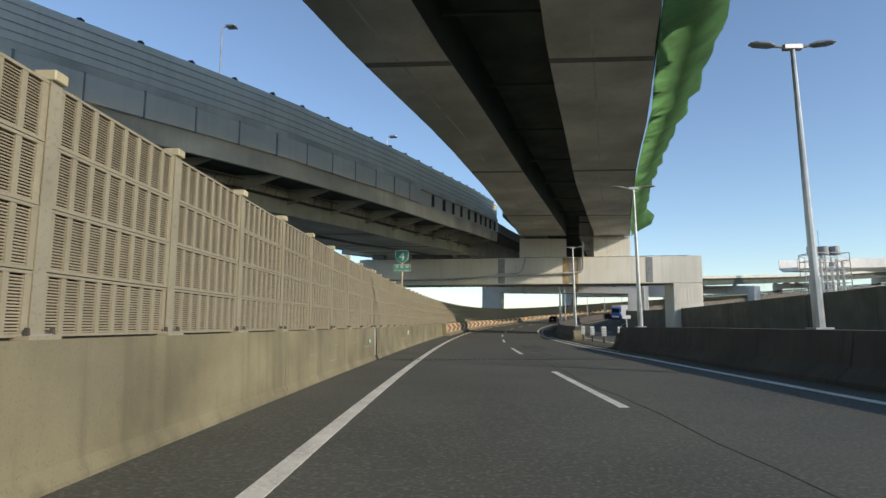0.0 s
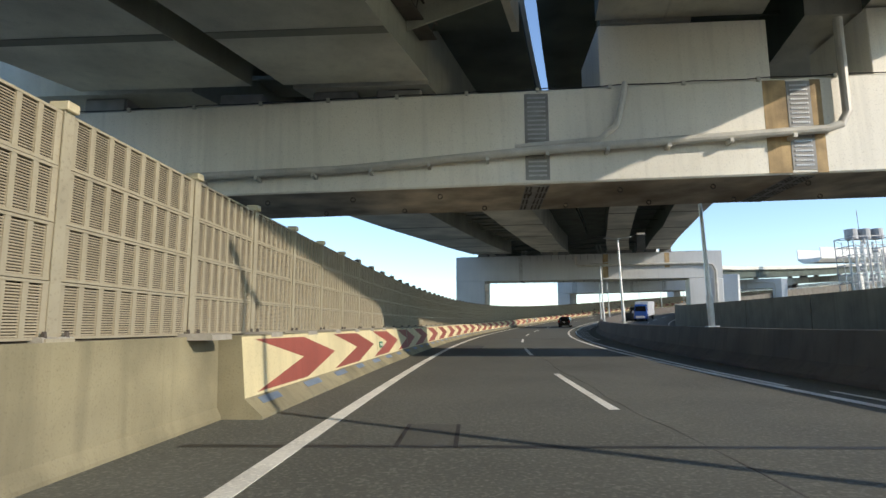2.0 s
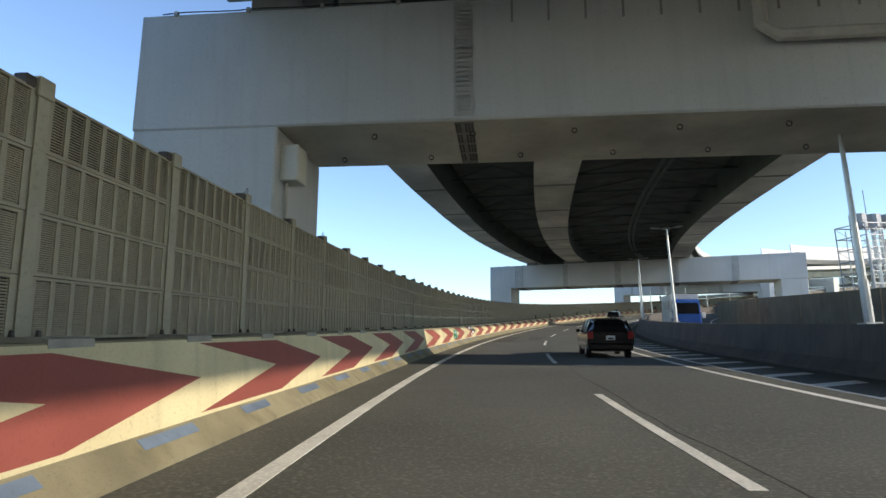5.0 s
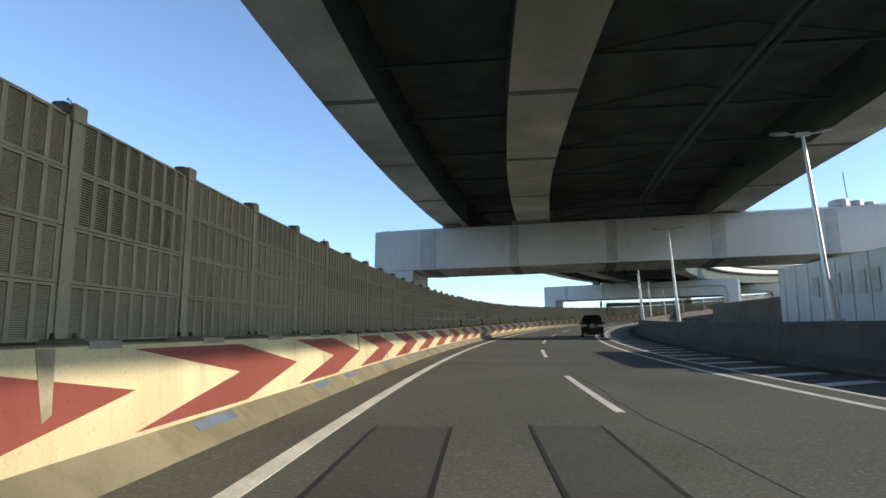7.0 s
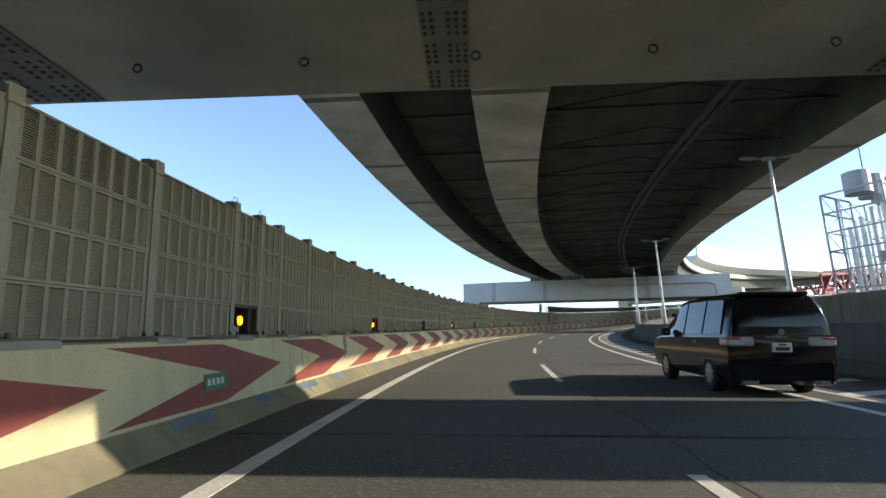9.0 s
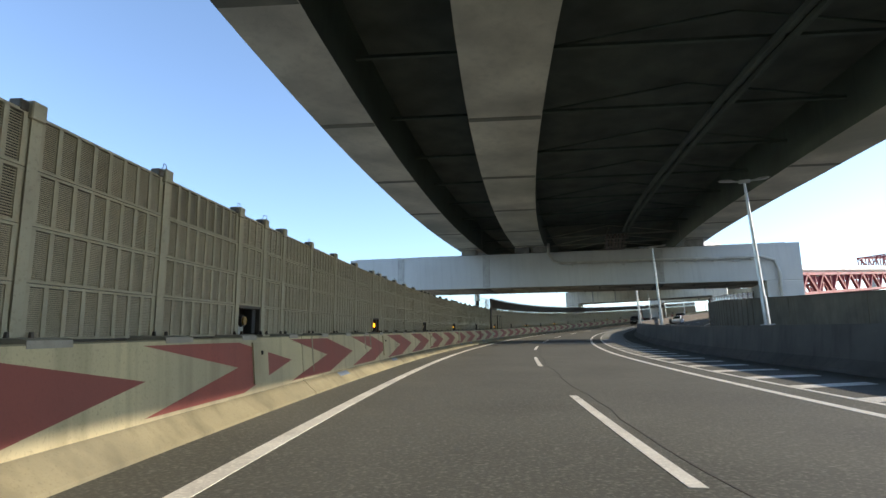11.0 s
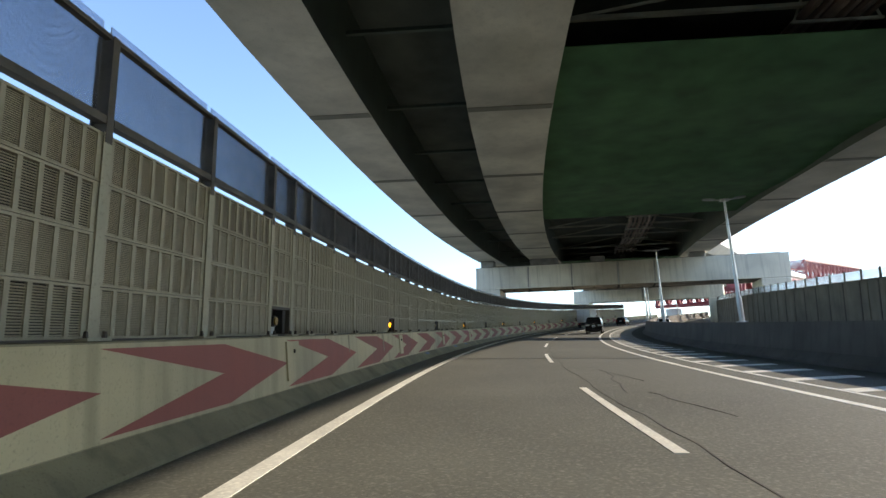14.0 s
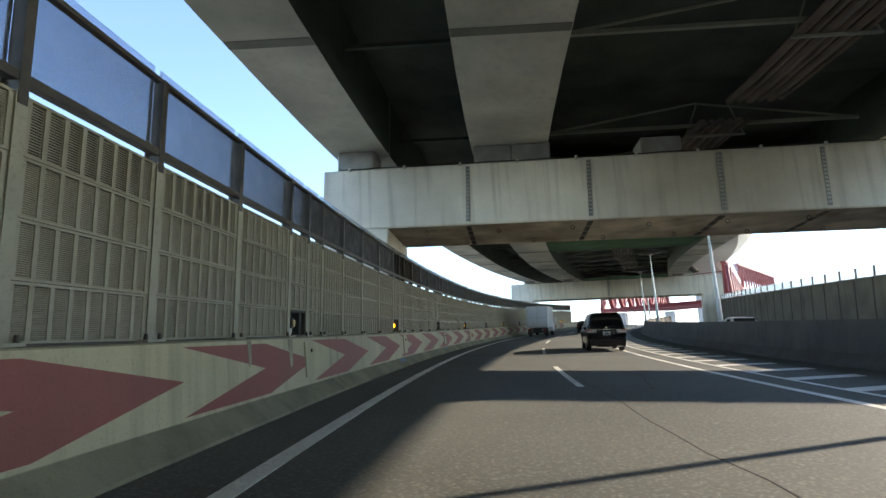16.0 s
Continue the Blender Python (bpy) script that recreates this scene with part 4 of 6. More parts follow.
ramp_mid = deck("ramp_deck", "grey box girder ramp deck beside the viaduct", 62.0, 123.2, (g3, g4), (lambda s: slit_l(s) + 0.06 + 0.3 * max(0.0, (108 - s) / 47.0), lambda s: g4[1](s) + 0.9), soffit_r, 2.2, step=3)
# corrugated soffit plates between the first two girders
s = 64.0
while s < 120:
    bm = bmesh.new()
    x0, x1 = g1[1](s) + 0.25, g2[0](s) - 1.0
    vs = [at(s, x0, soffit_m(s) + 1.5), at(s, x1, soffit_m(s) + 1.5), at(s + 1.9, x1, soffit_m(s) + 1.62), at(s + 1.9, x0, soffit_m(s) + 1.62)]
    p0, t0, r0, n0 = road_frame(s)
    lo = [bm.verts.new(v) for v in vs]
    hi = [bm.verts.new(v + n0 * 0.12) for v in vs]
    bm.faces.new(lo)
    bm.faces.new(hi[::-1])
    for j in range(4):
        bm.faces.new((lo[j], hi[j], hi[(j + 1) % 4], lo[(j + 1) % 4]))
    part("form_plate", bm, SEAM, main_mid, "corrugated stay-in-place form plate")
    s += 2.4

# triple box deck round the bend
soffit_b = table((123, 10.3), (160, 9.75), (194, 9.32), (240, 9.1), (282, 8.8), (300, 8.5), (346, 7.95), (410, 7.4), (460, 7.2))
h1 = (table((123, -4.9), (149, -4.4), (S_END, -4.1)), table((123, -2.5), (149, -2.3), (S_END, -1.9)))
h2 = (table((123, 3.9), (149, 3.3), (182, 2.2), (206, 1.65), (300, 1.2), (S_END, 1.2)), table((123, 6.4), (149, 5.9), (182, 4.65), (206, 4.3), (300, 4.0), (S_END, 4.1)))
h3 = (table((123, 16.4), (160, 16.2), (S_END, 16.0)), table((123, 18.6), (160, 18.5), (S_END, 18.2)))
for s0, s1 in ((123.6, 194.98), (195.06, 284.06), (284.14, 347.16), (347.24, 411.16), (411.24, S_END)):
    d = deck("viaduct_deck", "curved grey-green triple box girder viaduct", s0, s1, (h1, h2, h3), (lambda s: h1[0](s) - 0.8, lambda s: h3[1](s) + 0.9), soffit_b, 2.3, step=3.5, seams=8.2, frames=5.5)
    if s0 > 280:
        net0, net1 = ((302.3, 326.2), (352, 380), (415, 440))[int((s0 - 284) // 63)]
        part("net", sweep(rect(lambda s: h2[1](s) - 0.02, lambda s: h3[0](s) + 0.02, lambda s: soffit_b(s) + 0.25 + 0.1 * math.sin(s * 0.55), lambda s: soffit_b(s) + 0.28 + 0.1 * math.sin(s * 0.55)), net0, net1, 1.5), NET_SHADED, d, "dark green safety net below the deck")
    # bundled service pipes in the wide bay; farther on a wide bundle on hangers
    if s0 < 280:
        for k in range(2):
            part("service_pipe", sweep(lambda s, k=k: [(11.2 + 0.45 * k + 0.14 * math.cos(q), soffit_b(s) + 1.1 + 0.14 * math.sin(q)) for q in (math.pi * j / 3 for j in range(6))], s0 + 1, s1 - 1, 4.0), WEB_GREEN_SHADED, d)
        continue
    jog = lambda s: 11.0 + 0.32 * math.tanh(2.2 * math.sin(s * 0.19))
    for k, r in enumerate((0.13, 0.10, 0.15, 0.10, 0.13, 0.08)):
        part("service_pipe", sweep(lambda s, k=k, r=r: [(jog(s) - 0.85 + 0.34 * k + r * math.cos(q), soffit_b(s) + 1.05 + r * math.sin(q)) for q in (math.pi * j / 3 for j in range(6))], s0 + 1, s1 - 1, 1.6), TRAY, d, "brownish service pipe in a bundle")
    s = s0 + 2.0
    while s < s1 - 1:
        c = jog(s)
        bm = boxes(((-0.04, -1.15, -0.2), (0.04, 1.15, -0.12)))
        for x in (-1.1, 1.1):
            add_tube(bm, ((0, x, -0.16), (0, x * 0.55, 1.15)), 0.035, 4)
        part("pipe_hanger", mapped(bm, s + 0.15, c, soffit_b(s) + 1.02), GIRDER_WEB, d, "steel hanger of the pipe bundle")
        s += 5.5
# bearings on the crossheads
def bearings(s, lats, h0, h1):
    for l in lats:
        tagged(mesh_object("bearing", mapped(boxes(((0.3, -0.7, 0), (1.6, 0.7, h1 - h0)), bevel=0.05), s, l, h0), PIER_STRIP), "dark steel bearing between crosshead and girder", "bearing", "bearings")
bearings(61.2, (-10, -5.5, -2.5, -0.5), 7.95, 8.46)
bearings(122.8, (-4, -1.5, 4.8, 7, 13.2, 15, 18, 19.8), 9.9, 10.33)
bearings(194.2, (-3.4, 2.2, 3.6, 17.2), 9.0, 9.34)
bearings(282.8, (-3.3, 1.9, 3.6, 17.2), 8.12, 8.82)
bearings(346.2, (-3.2, 2.0, 3.4, 8.0, 17.2), 7.2, 7.97)
bearings(410.2, (-3.2, 2.6, 17.2), 7.05, 7.43)


# ======== things ========
def street_lamp(s, lat, h0, height):
    """A tapered steel column with a two-armed head on the median barrier."""
    ob = empty("street_lamp", "galvanised street lamp with two flat heads on the median barrier", "street lamp", "street lamps")
    m = seat(s, lat, h0, True)
    def add(name, bm, mat, par=ob, lab=""):
        bm.transform(m)
        return part(name, bm, mat, par, lab)
    add("pole", tube([(0, 0, height * i / 6) for i in range(7)], 0.10, 10, 0.05), GALV)
    add("base_plate", boxes(((-0.2, -0.2, 0), (0.2, 0.2, 0.05)), bevel=0.01), GALV)
    add("sleeve", tube([(0, 0, 0.05), (0, 0, 1.15)], 0.12, 10), GALV)
    bm = boxes(((-0.07, -0.22, height - 0.05), (0.07, 0.22, height + 0.09)), bevel=0.02)
    add("arm_hub", bm, GALV)
    for side in (-1, 1):
        arm = add("arm", tube([(0, side * 0.15, height + 0.02), (0, side * 0.4, height + 0.05)], 0.035, 8), GALV)
        bm = bmesh.new()
        ring = [(0.40, 0.05, 0.035), (0.55, 0.13, 0.06), (0.85, 0.14, 0.055), (0.98, 0.07, 0.03)]
        rows = []
        for y, w, t in ring:
            z = height + 0.05 + (y - 0.4) * 0.10
            rows.append([bm.verts.new((x, side * y, zz)) for x, zz in ((-w, z), (-w * 0.7, z + t), (w * 0.7, z + t), (w, z), (w * 0.7, z - t * 0.5), (-w * 0.7, z - t * 0.5))])
        for a, b in zip(rows, rows[1:]):
            for j in range(6):
                bm.faces.new((a[j], a[(j + 1) % 6], b[(j + 1) % 6], b[j]))
        bm.faces.new(rows[0])
        bm.faces.new(rows[-1][::-1])
        add("lamp_head", bm, GALV, arm)
    return ob


LAMP_S = (12.8, 26.0, 46.5, 66.6, 86.5, 105.8, 124.8, 146.4, 168.0, 187.4, 210.3, 231.5, 252.6, 273.7, 294.8, 315.8, 336.7, 357.4, 378.4, 399.4, 420.4)
for s in LAMP_S:
    top = 7.6 if s < 20 else (7.4 if s < 60 else 7.2)
    street_lamp(s, MED(s) + 0.62, MED_TOP(s), top - MED_TOP(s))


def delineator(s, lat):
    ob = empty("delineator", "white reflective delineator on a dark post in the median gap", "delineator", "delineators", m=seat(s, lat, 0.11))
    part("post", tube([(0, 0, 0), (0, 0, 0.5)], 0.05, 8), TRIM, ob)
    part("body", boxes(((-0.06, -0.13, 0.42), (0.06, 0.13, 0.98)), bevel=0.02), WHITE, ob)
    for k in range(3):
        part("band", boxes(((-0.075, -0.14, 0.5 + 0.15 * k), (0.075, 0.14, 0.57 + 0.15 * k))), GALV, ob)
    return ob


for s in (30.6, 34.65, 38.4, 42.1):
    delineator(s, 9.6)


def text_mesh(body, size, m, mat, parent, name="lettering"):
    cu = bpy.data.curves.new("lettering", "FONT")
    cu.body, cu.size, cu.align_x, cu.align_y, cu.extrude = body, size, "CENTER", "CENTER", 0.002
    tmp = bpy.data.objects.new("tmp", cu)
    scene.collection.objects.link(tmp)
    me = bpy.data.meshes.new_from_object(tmp.evaluated_get(bpy.context.evaluated_depsgraph_get()))
    bpy.data.objects.remove(tmp)
    bpy.data.curves.remove(cu)
    me.materials.clear()
    me.materials.append(mat)
    ob = new(name, me)
    ob.parent = parent
    ob.matrix_local = m
    return ob


def route_sign():
    ob = empty("route_sign", "green route shield numbered 4 on a beige post", "road sign", m=seat(30.9, -2.02, 1.1) @ pose(0, 0, 0, 0, 0, -90))
    # local x to the right, -y towards the traffic
    part("post", tube([(0, 0.06, 0), (0, 0.06, 3.6)], 0.068, 12), MESH_LINE, ob)
    def shield(k, y):
        pts = [(-0.37, 0.36), (0, 0.40), (0.37, 0.36), (0.37, 0.0), (0.30, -0.18), (0.17, -0.29), (0, -0.34), (-0.17, -0.29), (-0.30, -0.18), (-0.37, 0.0)]
        bm = bmesh.new()
        a = [bm.verts.new((x * k, y, 3.78 + z * k)) for x, z in pts]
        b = [bm.verts.new((x * k, y + 0.012, 3.78 + z * k)) for x, z in pts]
        bm.faces.new(a)
        bm.faces.new(b[::-1])
        for j in range(len(pts)):
            bm.faces.new((a[j], b[j], b[(j + 1) % len(pts)], a[(j + 1) % len(pts)]))
        return bm
    sh = part("shield", shield(1.0, -0.012), SIGN_WHITE, ob, "white shield border")
    part("shield_face", shield(0.92, -0.02), SIGN_GREEN, sh)
    text_mesh("4", 0.62, pose(0, -0.023, 3.79, 90, 0, 0), SIGN_WHITE, ob)
    pl = part("name_plate", boxes(((-0.49, -0.012, 2.98), (0.49, 0.0, 3.38)), bevel=0.004), SIGN_WHITE, ob)
    part("name_face", boxes(((-0.475, -0.018, 2.995), (0.475, -0.004, 3.365))), SIGN_GREEN, pl)
    text_mesh("湾 岸 線", 0.22, pose(0, -0.02, 3.235, 90, 0, 0), SIGN_WHITE, ob)
    text_mesh("Wangan Route", 0.135, pose(0, -0.02, 3.06, 90, 0, 0), SIGN_WHITE, ob)


route_sign()


def wall_sign(s, w, h0, h1, rich):
    """A small green sign fixed to the parapet's face."""
    m = seat(s, -1.158, 0) @ pose(0, 0, 0, -5.47, 0, 0)
    ob = empty("exit_sign", "small green sign plate fixed to the parapet", "sign", "parapet signs", m=m)
    part("plate", boxes(((-w / 2, -0.012, h0), (w / 2, 0.004, h1)), bevel=0.004), SIGN_GREEN, ob)
    if rich:
        for x in (-w * 0.34, w * 0.34):
            sg = 1 if x > 0 else -1
            bm = boxes(((x - 0.12, -0.02, (h0 + h1) / 2 + 0.085), (x + 0.12, -0.012, (h0 + h1) / 2 + 0.115)))
            for k in (-1, 1):
                add_box(bm, (-0.06, -0.02, -0.014), (0.06, -0.012, 0.014), Matrix.Translation((x + sg * 0.08, 0, (h0 + h1) / 2 + 0.1 + k * 0.035)) @ pose(0, 0, 0, 0, sg * k * 40, 0))
            part("direction_arrow", bm, SIGN_WHITE, ob)
        part("door_mark", boxes(((-0.1, -0.02, h0 + 0.22), (0.1, -0.012, h1 - 0.06)), bevel=0.002), SIGN_WHITE, ob)
        text_mesh("200m", 0.13, pose(-w * 0.3, -0.018, h0 + 0.09, 90, 0, 0), SIGN_WHITE, ob)
        text_mesh("470m", 0.13, pose(w * 0.3, -0.018, h0 + 0.09, 90, 0, 0), SIGN_WHITE, ob)
    else:
        for k in range(4):
            part("mark_bar", boxes(((-w * 0.4 + w * 0.2 * k, -0.018, h0 + 0.06), (-w * 0.4 + w * 0.2 * k + w * 0.12, -0.011, h1 - 0.06))), FASCIA, ob)


wall_sign(142.15, 1.22, 0.40, 0.90, True)
wall_sign(284.1, 0.72, 0.5, 0.76, False)
wall_sign(62.9, 0.5, 0.53, 0.72, False)
wall_sign(196.8, 0.6, 0.48, 0.68, False)
wall_sign(104.5, 0.16, 0.44, 0.75, False)


def warning_lamp(s, lit):
    """A steel recess at the foot of the noise barrier with a round amber lamp inside."""
    ob = empty("warning_lamp", "round amber warning lamp in a dark steel recess" + ("" if lit else ", unlit"), "warning lamp", "warning lamps", m=seat(s, FENCE_LAT, FENCE_H + 0.02))
    part("recess", boxes(((-0.46, 0.0, 0), (-0.42, 0.3, 0.49)), ((0.42, 0.0, 0), (0.46, 0.3, 0.49)), ((-0.42, 0.0, 0.45), (0.42, 0.3, 0.49)), ((-0.42, 0.28, 0.02), (0.42, 0.3, 0.45)), ((-0.42, 0.0, 0.0), (0.42, 0.3, 0.02))), WEATHERED, ob)
    part("bracket", boxes(((-0.22, 0.10, 0.02), (0.0, 0.16, 0.26)), ((-0.3, 0.2, 0.2), (0.1, 0.28, 0.26)), bevel=0.01), GALV, ob)
    part("housing", tube([(-0.12, 0.16, 0.24), (-0.12, 0.05, 0.24)], 0.10, 12), TRIM, ob)
    part("lens", tube([(-0.12, 0.05, 0.24), (-0.12, 0.02, 0.24)], 0.07, 14), AMBER if lit else AMBER_OFF, ob)
    part("hinge_plate", boxes(((0.26, 0.06, 0.03), (0.40, 0.2, 0.44)), bevel=0.01), TRIM, ob)


for i, s in enumerate(RECESS_S):
    k = i - 1
    warning_lamp(s + 0.515, k == 0 or k % 2 == 1)


# ---- worn and torn paint, covers and plates on the parapet ----
def face_plate(name, mat, corners, parent=wall_left, label="", d=0.009):
    """A thin irregular flake on the sloping parapet face; corners are (s, h) pairs."""
    bm = bmesh.new()
    front = [bm.verts.new(at(q, -1.196 - (h - 0.27) * 0.0957 + d, h)) for q, h in corners]
    back = [bm.verts.new(at(q, -1.196 - (h - 0.27) * 0.0957 - 0.003, h)) for q, h in corners]
    bm.faces.new(front)
    bm.faces.new(back[::-1])
    n = len(corners)
    for j in range(n):
        bm.faces.new((front[j], back[j], back[(j + 1) % n], front[(j + 1) % n]))
    part(name, bm, mat, parent, label)


DARKFLAKE = "dark torn sheeting on the arrow"
face_plate("torn_sheet", TRIM, [(148.55, 1.03), (149.35, 0.93), (150.75, 0.69), (150.0, 0.55), (149.1, 0.62), (148.6, 0.75)], label=DARKFLAKE)
face_plate("torn_sheet", TRIM, [(147.3, 1.03), (148.35, 1.04), (148.35, 0.80), (147.2, 0.88)], label=DARKFLAKE)
face_plate("torn_flake", SIGN_WHITE, [(147.5, 1.01), (148.3, 1.02), (148.28, 0.93), (147.45, 0.94)], d=0.014)
face_plate("torn_flake", SIGN_WHITE, [(147.25, 0.92), (148.25, 0.90), (148.2, 0.84), (147.3, 0.87)], d=0.014)
face_plate("torn_flake", SIGN_WHITE, [(148.75, 0.97), (149.3, 0.90), (149.25, 0.84), (148.75, 0.86)], d=0.014)
face_plate("torn_flake", SIGN_WHITE, [(148.8, 0.66), (149.9, 0.70), (149.85, 0.58), (148.8, 0.55)], d=0.014)
face_plate("torn_flake", SIGN_WHITE, [(148.6, 0.54), (149.1, 0.50), (148.9, 0.41), (148.62, 0.43)], d=0.014)
for q, h in ((146.4, 0.36), (146.9, 0.42), (147.2, 0.40), (150.3, 0.50)):
    face_plate("torn_flake", RUST, [(q, h), (q + 0.35, h + 0.05), (q + 0.3, h + 0.02), (q + 0.05, h - 0.03)], d=0.01)
rng = random.Random(23)
for r in RECESS_S:
    base = max(q for q in POSTS if q <= r)
    if base < 225 or base > S_END - 5:
        continue
    painted = 275 < base < 279
    cover = empty("junction_cover", ("dark red" if painted else "cream") + " painted junction box cover on the parapet face", "junction box", "junction covers")
    a = base - 0.35
    bm = bmesh.new()
    front = [(a, 1.02), (a + 0.56, 1.02), (a + 0.56, 0.40), (a, 0.40)]
    vs = [[bm.verts.new(at(q, -1.196 - (h - 0.27) * 0.0957 + d, h)) for q, h in front] for d in (0.03, -0.01)]
    bm.faces.new(vs[0])
    for j in range(4):
        bm.faces.new((vs[0][j], vs[1][j], vs[1][(j + 1) % 4], vs[0][(j + 1) % 4]))
    part("cover", bm, RED if painted else CREAM_WORN_SHADED, cover)
    part("latch", mapped(boxes(((-0.015, -0.02, -0.03), (0.015, 0.02, 0.03)), bevel=0.004), a + 0.3, -1.215, 0.86), TRIM, cover)
for i in range(34):
    # grime runs below the parapet's top edge
    q = rng.uniform(60, 400)
    h = rng.uniform(0.35, 0.8)
    w = rng.uniform(0.05, 0.22)
    face_plate("grime_run", GRIME, [(q, 1.08), (q + w, 1.08), (q + w * 0.8, h), (q + w * 0.3, h - 0.05)], d=0.0075)
for i in range(16):
    # pale scrapes left by wheels and bodywork
    q = rng.uniform(2, 50)
    h = rng.uniform(0.2, 0.75)
    L = rng.uniform(0.3, 1.3)
    l0 = -1.56 - (h - 0.16) * 0.0266
    part("scrape", sweep([(l0 + 0.003, h), (l0 + 0.003, h + 0.018), (l0 - 0.004, h + 0.018), (l0 - 0.004, h)], q, q + L, 1.0), SCRAPE, wall_left)
tag_green = empty("distance_plate", "small green distance plate with pale marks on the parapet", "sign", m=seat(19.0, -1.567, 0.68))
part("plate", boxes(((-0.22, -0.012, -0.08), (0.22, 0.006, 0.08)), bevel=0.003), SIGN_GREEN, tag_green)
for a, b in ((-0.18, -0.09), (-0.03, 0.03), (0.07, 0.17)):
    part("mark_bar", boxes(((a, -0.016, -0.045), (b, -0.011, 0.045))), SIGN_WHITE, tag_green)
note = empty("notice_plate", "small cream notice plate with dark marks on the parapet", "sign", m=seat(30.35, -1.568, 0.77))
part("plate", boxes(((-0.24, -0.012, -0.1), (0.24, 0.006, 0.1)), bevel=0.003), SIGN_WHITE, note)
for a, b in ((-0.18, -0.03), (0.03, 0.16)):
    part("mark_bar", boxes(((a, -0.016, -0.05), (b, -0.011, 0.06))), PIPE, note)

# small white board on the barrier's end
board = empty("marker_board", "small white marker board on a stem on the median barrier", "sign", m=seat(28.4, 9.4, 1.06))
part("stem", tube([(0, 0, 0), (0, 0, 0.45)], 0.03, 6), GALV, board)
part("board", boxes(((-0.02, -0.2, 0.42), (0.02, 0.2, 0.58)), bevel=0.005), SIGN_WHITE, board)


def viaduct_lamp(s, lat, height):
    """A lamp column on the upper viaduct's edge."""
    ob = empty("street_lamp", "slender street lamp with one flat head on the upper viaduct", "street lamp", "viaduct lamps")
    m = seat(s, lat, slab_l(s) + 0.3, True)
    for name, bm in (("pole", tube([(0, 0, height * i / 4) for i in range(5)], 0.10, 8, 0.06)), ("collar", tube([(0, 0, 0), (0, 0, 0.5)], 0.14, 8)), ("arm", tube([(0, -0.1, height), (0.15, -0.5, height + 0.06)], 0.04, 6)), ("lamp_head", boxes(((-0.2, -1.1, height - 0.02), (0.45, -0.3, height + 0.14)), bevel=0.05))):
        bm.transform(m)
        part(name, bm, GALV, ob)


viaduct_lamp(40.0, -17.6, 14.6)
viaduct_lamp(59.0, -8.6, 11.0)

# ---- upper screen, ladder and door of the noise barrier ----
screen = empty("clear_screen", "bluish translucent acrylic screen in dark weathered frames", "noise barrier")
SCREEN_LAT = -1.72
SCREEN_S = [286.25, 287.3] + [q for q in POSTS if 288 < q < S_END - 2]
for s, e in zip(SCREEN_S, SCREEN_S[1:]):
    part("upright", mapped(boxes(((-0.05, -0.05, -0.12), (0.05, -0.035, 0.97)), ((-0.05, 0.115, -0.12), (0.05, 0.13, 0.97)), ((-0.01, -0.035, -0.12), (0.01, 0.115, 0.97))), s, SCREEN_LAT, 3.12), WEATHERED, screen)
    part("lower_rail", sweep([(SCREEN_LAT + 0.05, 3.18), (SCREEN_LAT - 0.05, 3.18), (SCREEN_LAT - 0.05, 3.26), (SCREEN_LAT + 0.05, 3.26)], s + 0.06, e - 0.06, 1.0), WEATHERED, screen)
    part("upper_rail", sweep([(SCREEN_LAT + 0.04, 4.04), (SCREEN_LAT - 0.04, 4.04), (SCREEN_LAT - 0.04, 4.09), (SCREEN_LAT + 0.04, 4.09)], s + 0.06, e - 0.06, 1.0), WEATHERED, screen)
    pn = part("pane", sweep([(SCREEN_LAT - 0.064, 3.27), (SCREEN_LAT - 0.076, 3.27), (SCREEN_LAT - 0.076, 4.25), (SCREEN_LAT - 0.064, 4.25)], s + 0.06, e - 0.06, 1.0), SCREEN, screen, "bluish acrylic pane")
    pn.visible_shadow = False
    n = int((e - s - 0.16) / 0.011)
    places = [(k - (n - 1) / 2) * 0.011 for k in range(n)]
    rods = boxes(*[((x - 0.0009, -0.002, 0.15), (x + 0.0009, 0.001, 0.92)) for x in places])
    tagged(part("wire_grid", mapped(rods, (s + e) / 2, SCREEN_LAT - 0.03, 3.12), WEATHERED, screen, "fine dark wires before the pane"), kind="stuff")
part("end_post", mapped(boxes(((-0.12, -0.08, -0.2), (0.12, 0.12, 1.02)), bevel=0.01), 286.0, SCREEN_LAT, 3.12), WEATHERED, screen)

ladder = empty("service_ladder", "dark steel service ladder in a gap of the noise barrier", "ladder", m=seat(285.35, FENCE_LAT + 0.07, FENCE_H))
# dark board added in place of the shaded gap behind the rungs
part("back_board", boxes(((-0.24, 0.0, 0), (0.24, 0.03, 2.2))), WEATHERED, ladder)
part("stile", boxes(((-0.30, -0.02, 0), (-0.24, 0.06, 2.9))), WEATHERED, ladder)
part("stile", boxes(((0.24, -0.02, 0), (0.30, 0.06, 2.9))), WEATHERED, ladder)
for k in range(8):
    part("rung", tube([(-0.26, 0.02, 0.18 + 0.25 * k), (0.26, 0.02, 0.18 + 0.25 * k)], 0.018, 6), GALV, ladder)
cage = empty("service_platform", "steel railing platform with mesh and cylindrical beacon", "platform", m=seat(285.5, -2.9, 3.0))
part("floor", boxes(((-2.2, -0.7, 0.05), (2.2, 0.7, 0.10))), WEATHERED, cage)
for x in (-2.1, -1.05, 0, 1.05, 2.1):
    part("rail_post", tube([(x, -0.65, 0.1), (x, -0.65, 1.15)], 0.025, 6), GALV, cage)
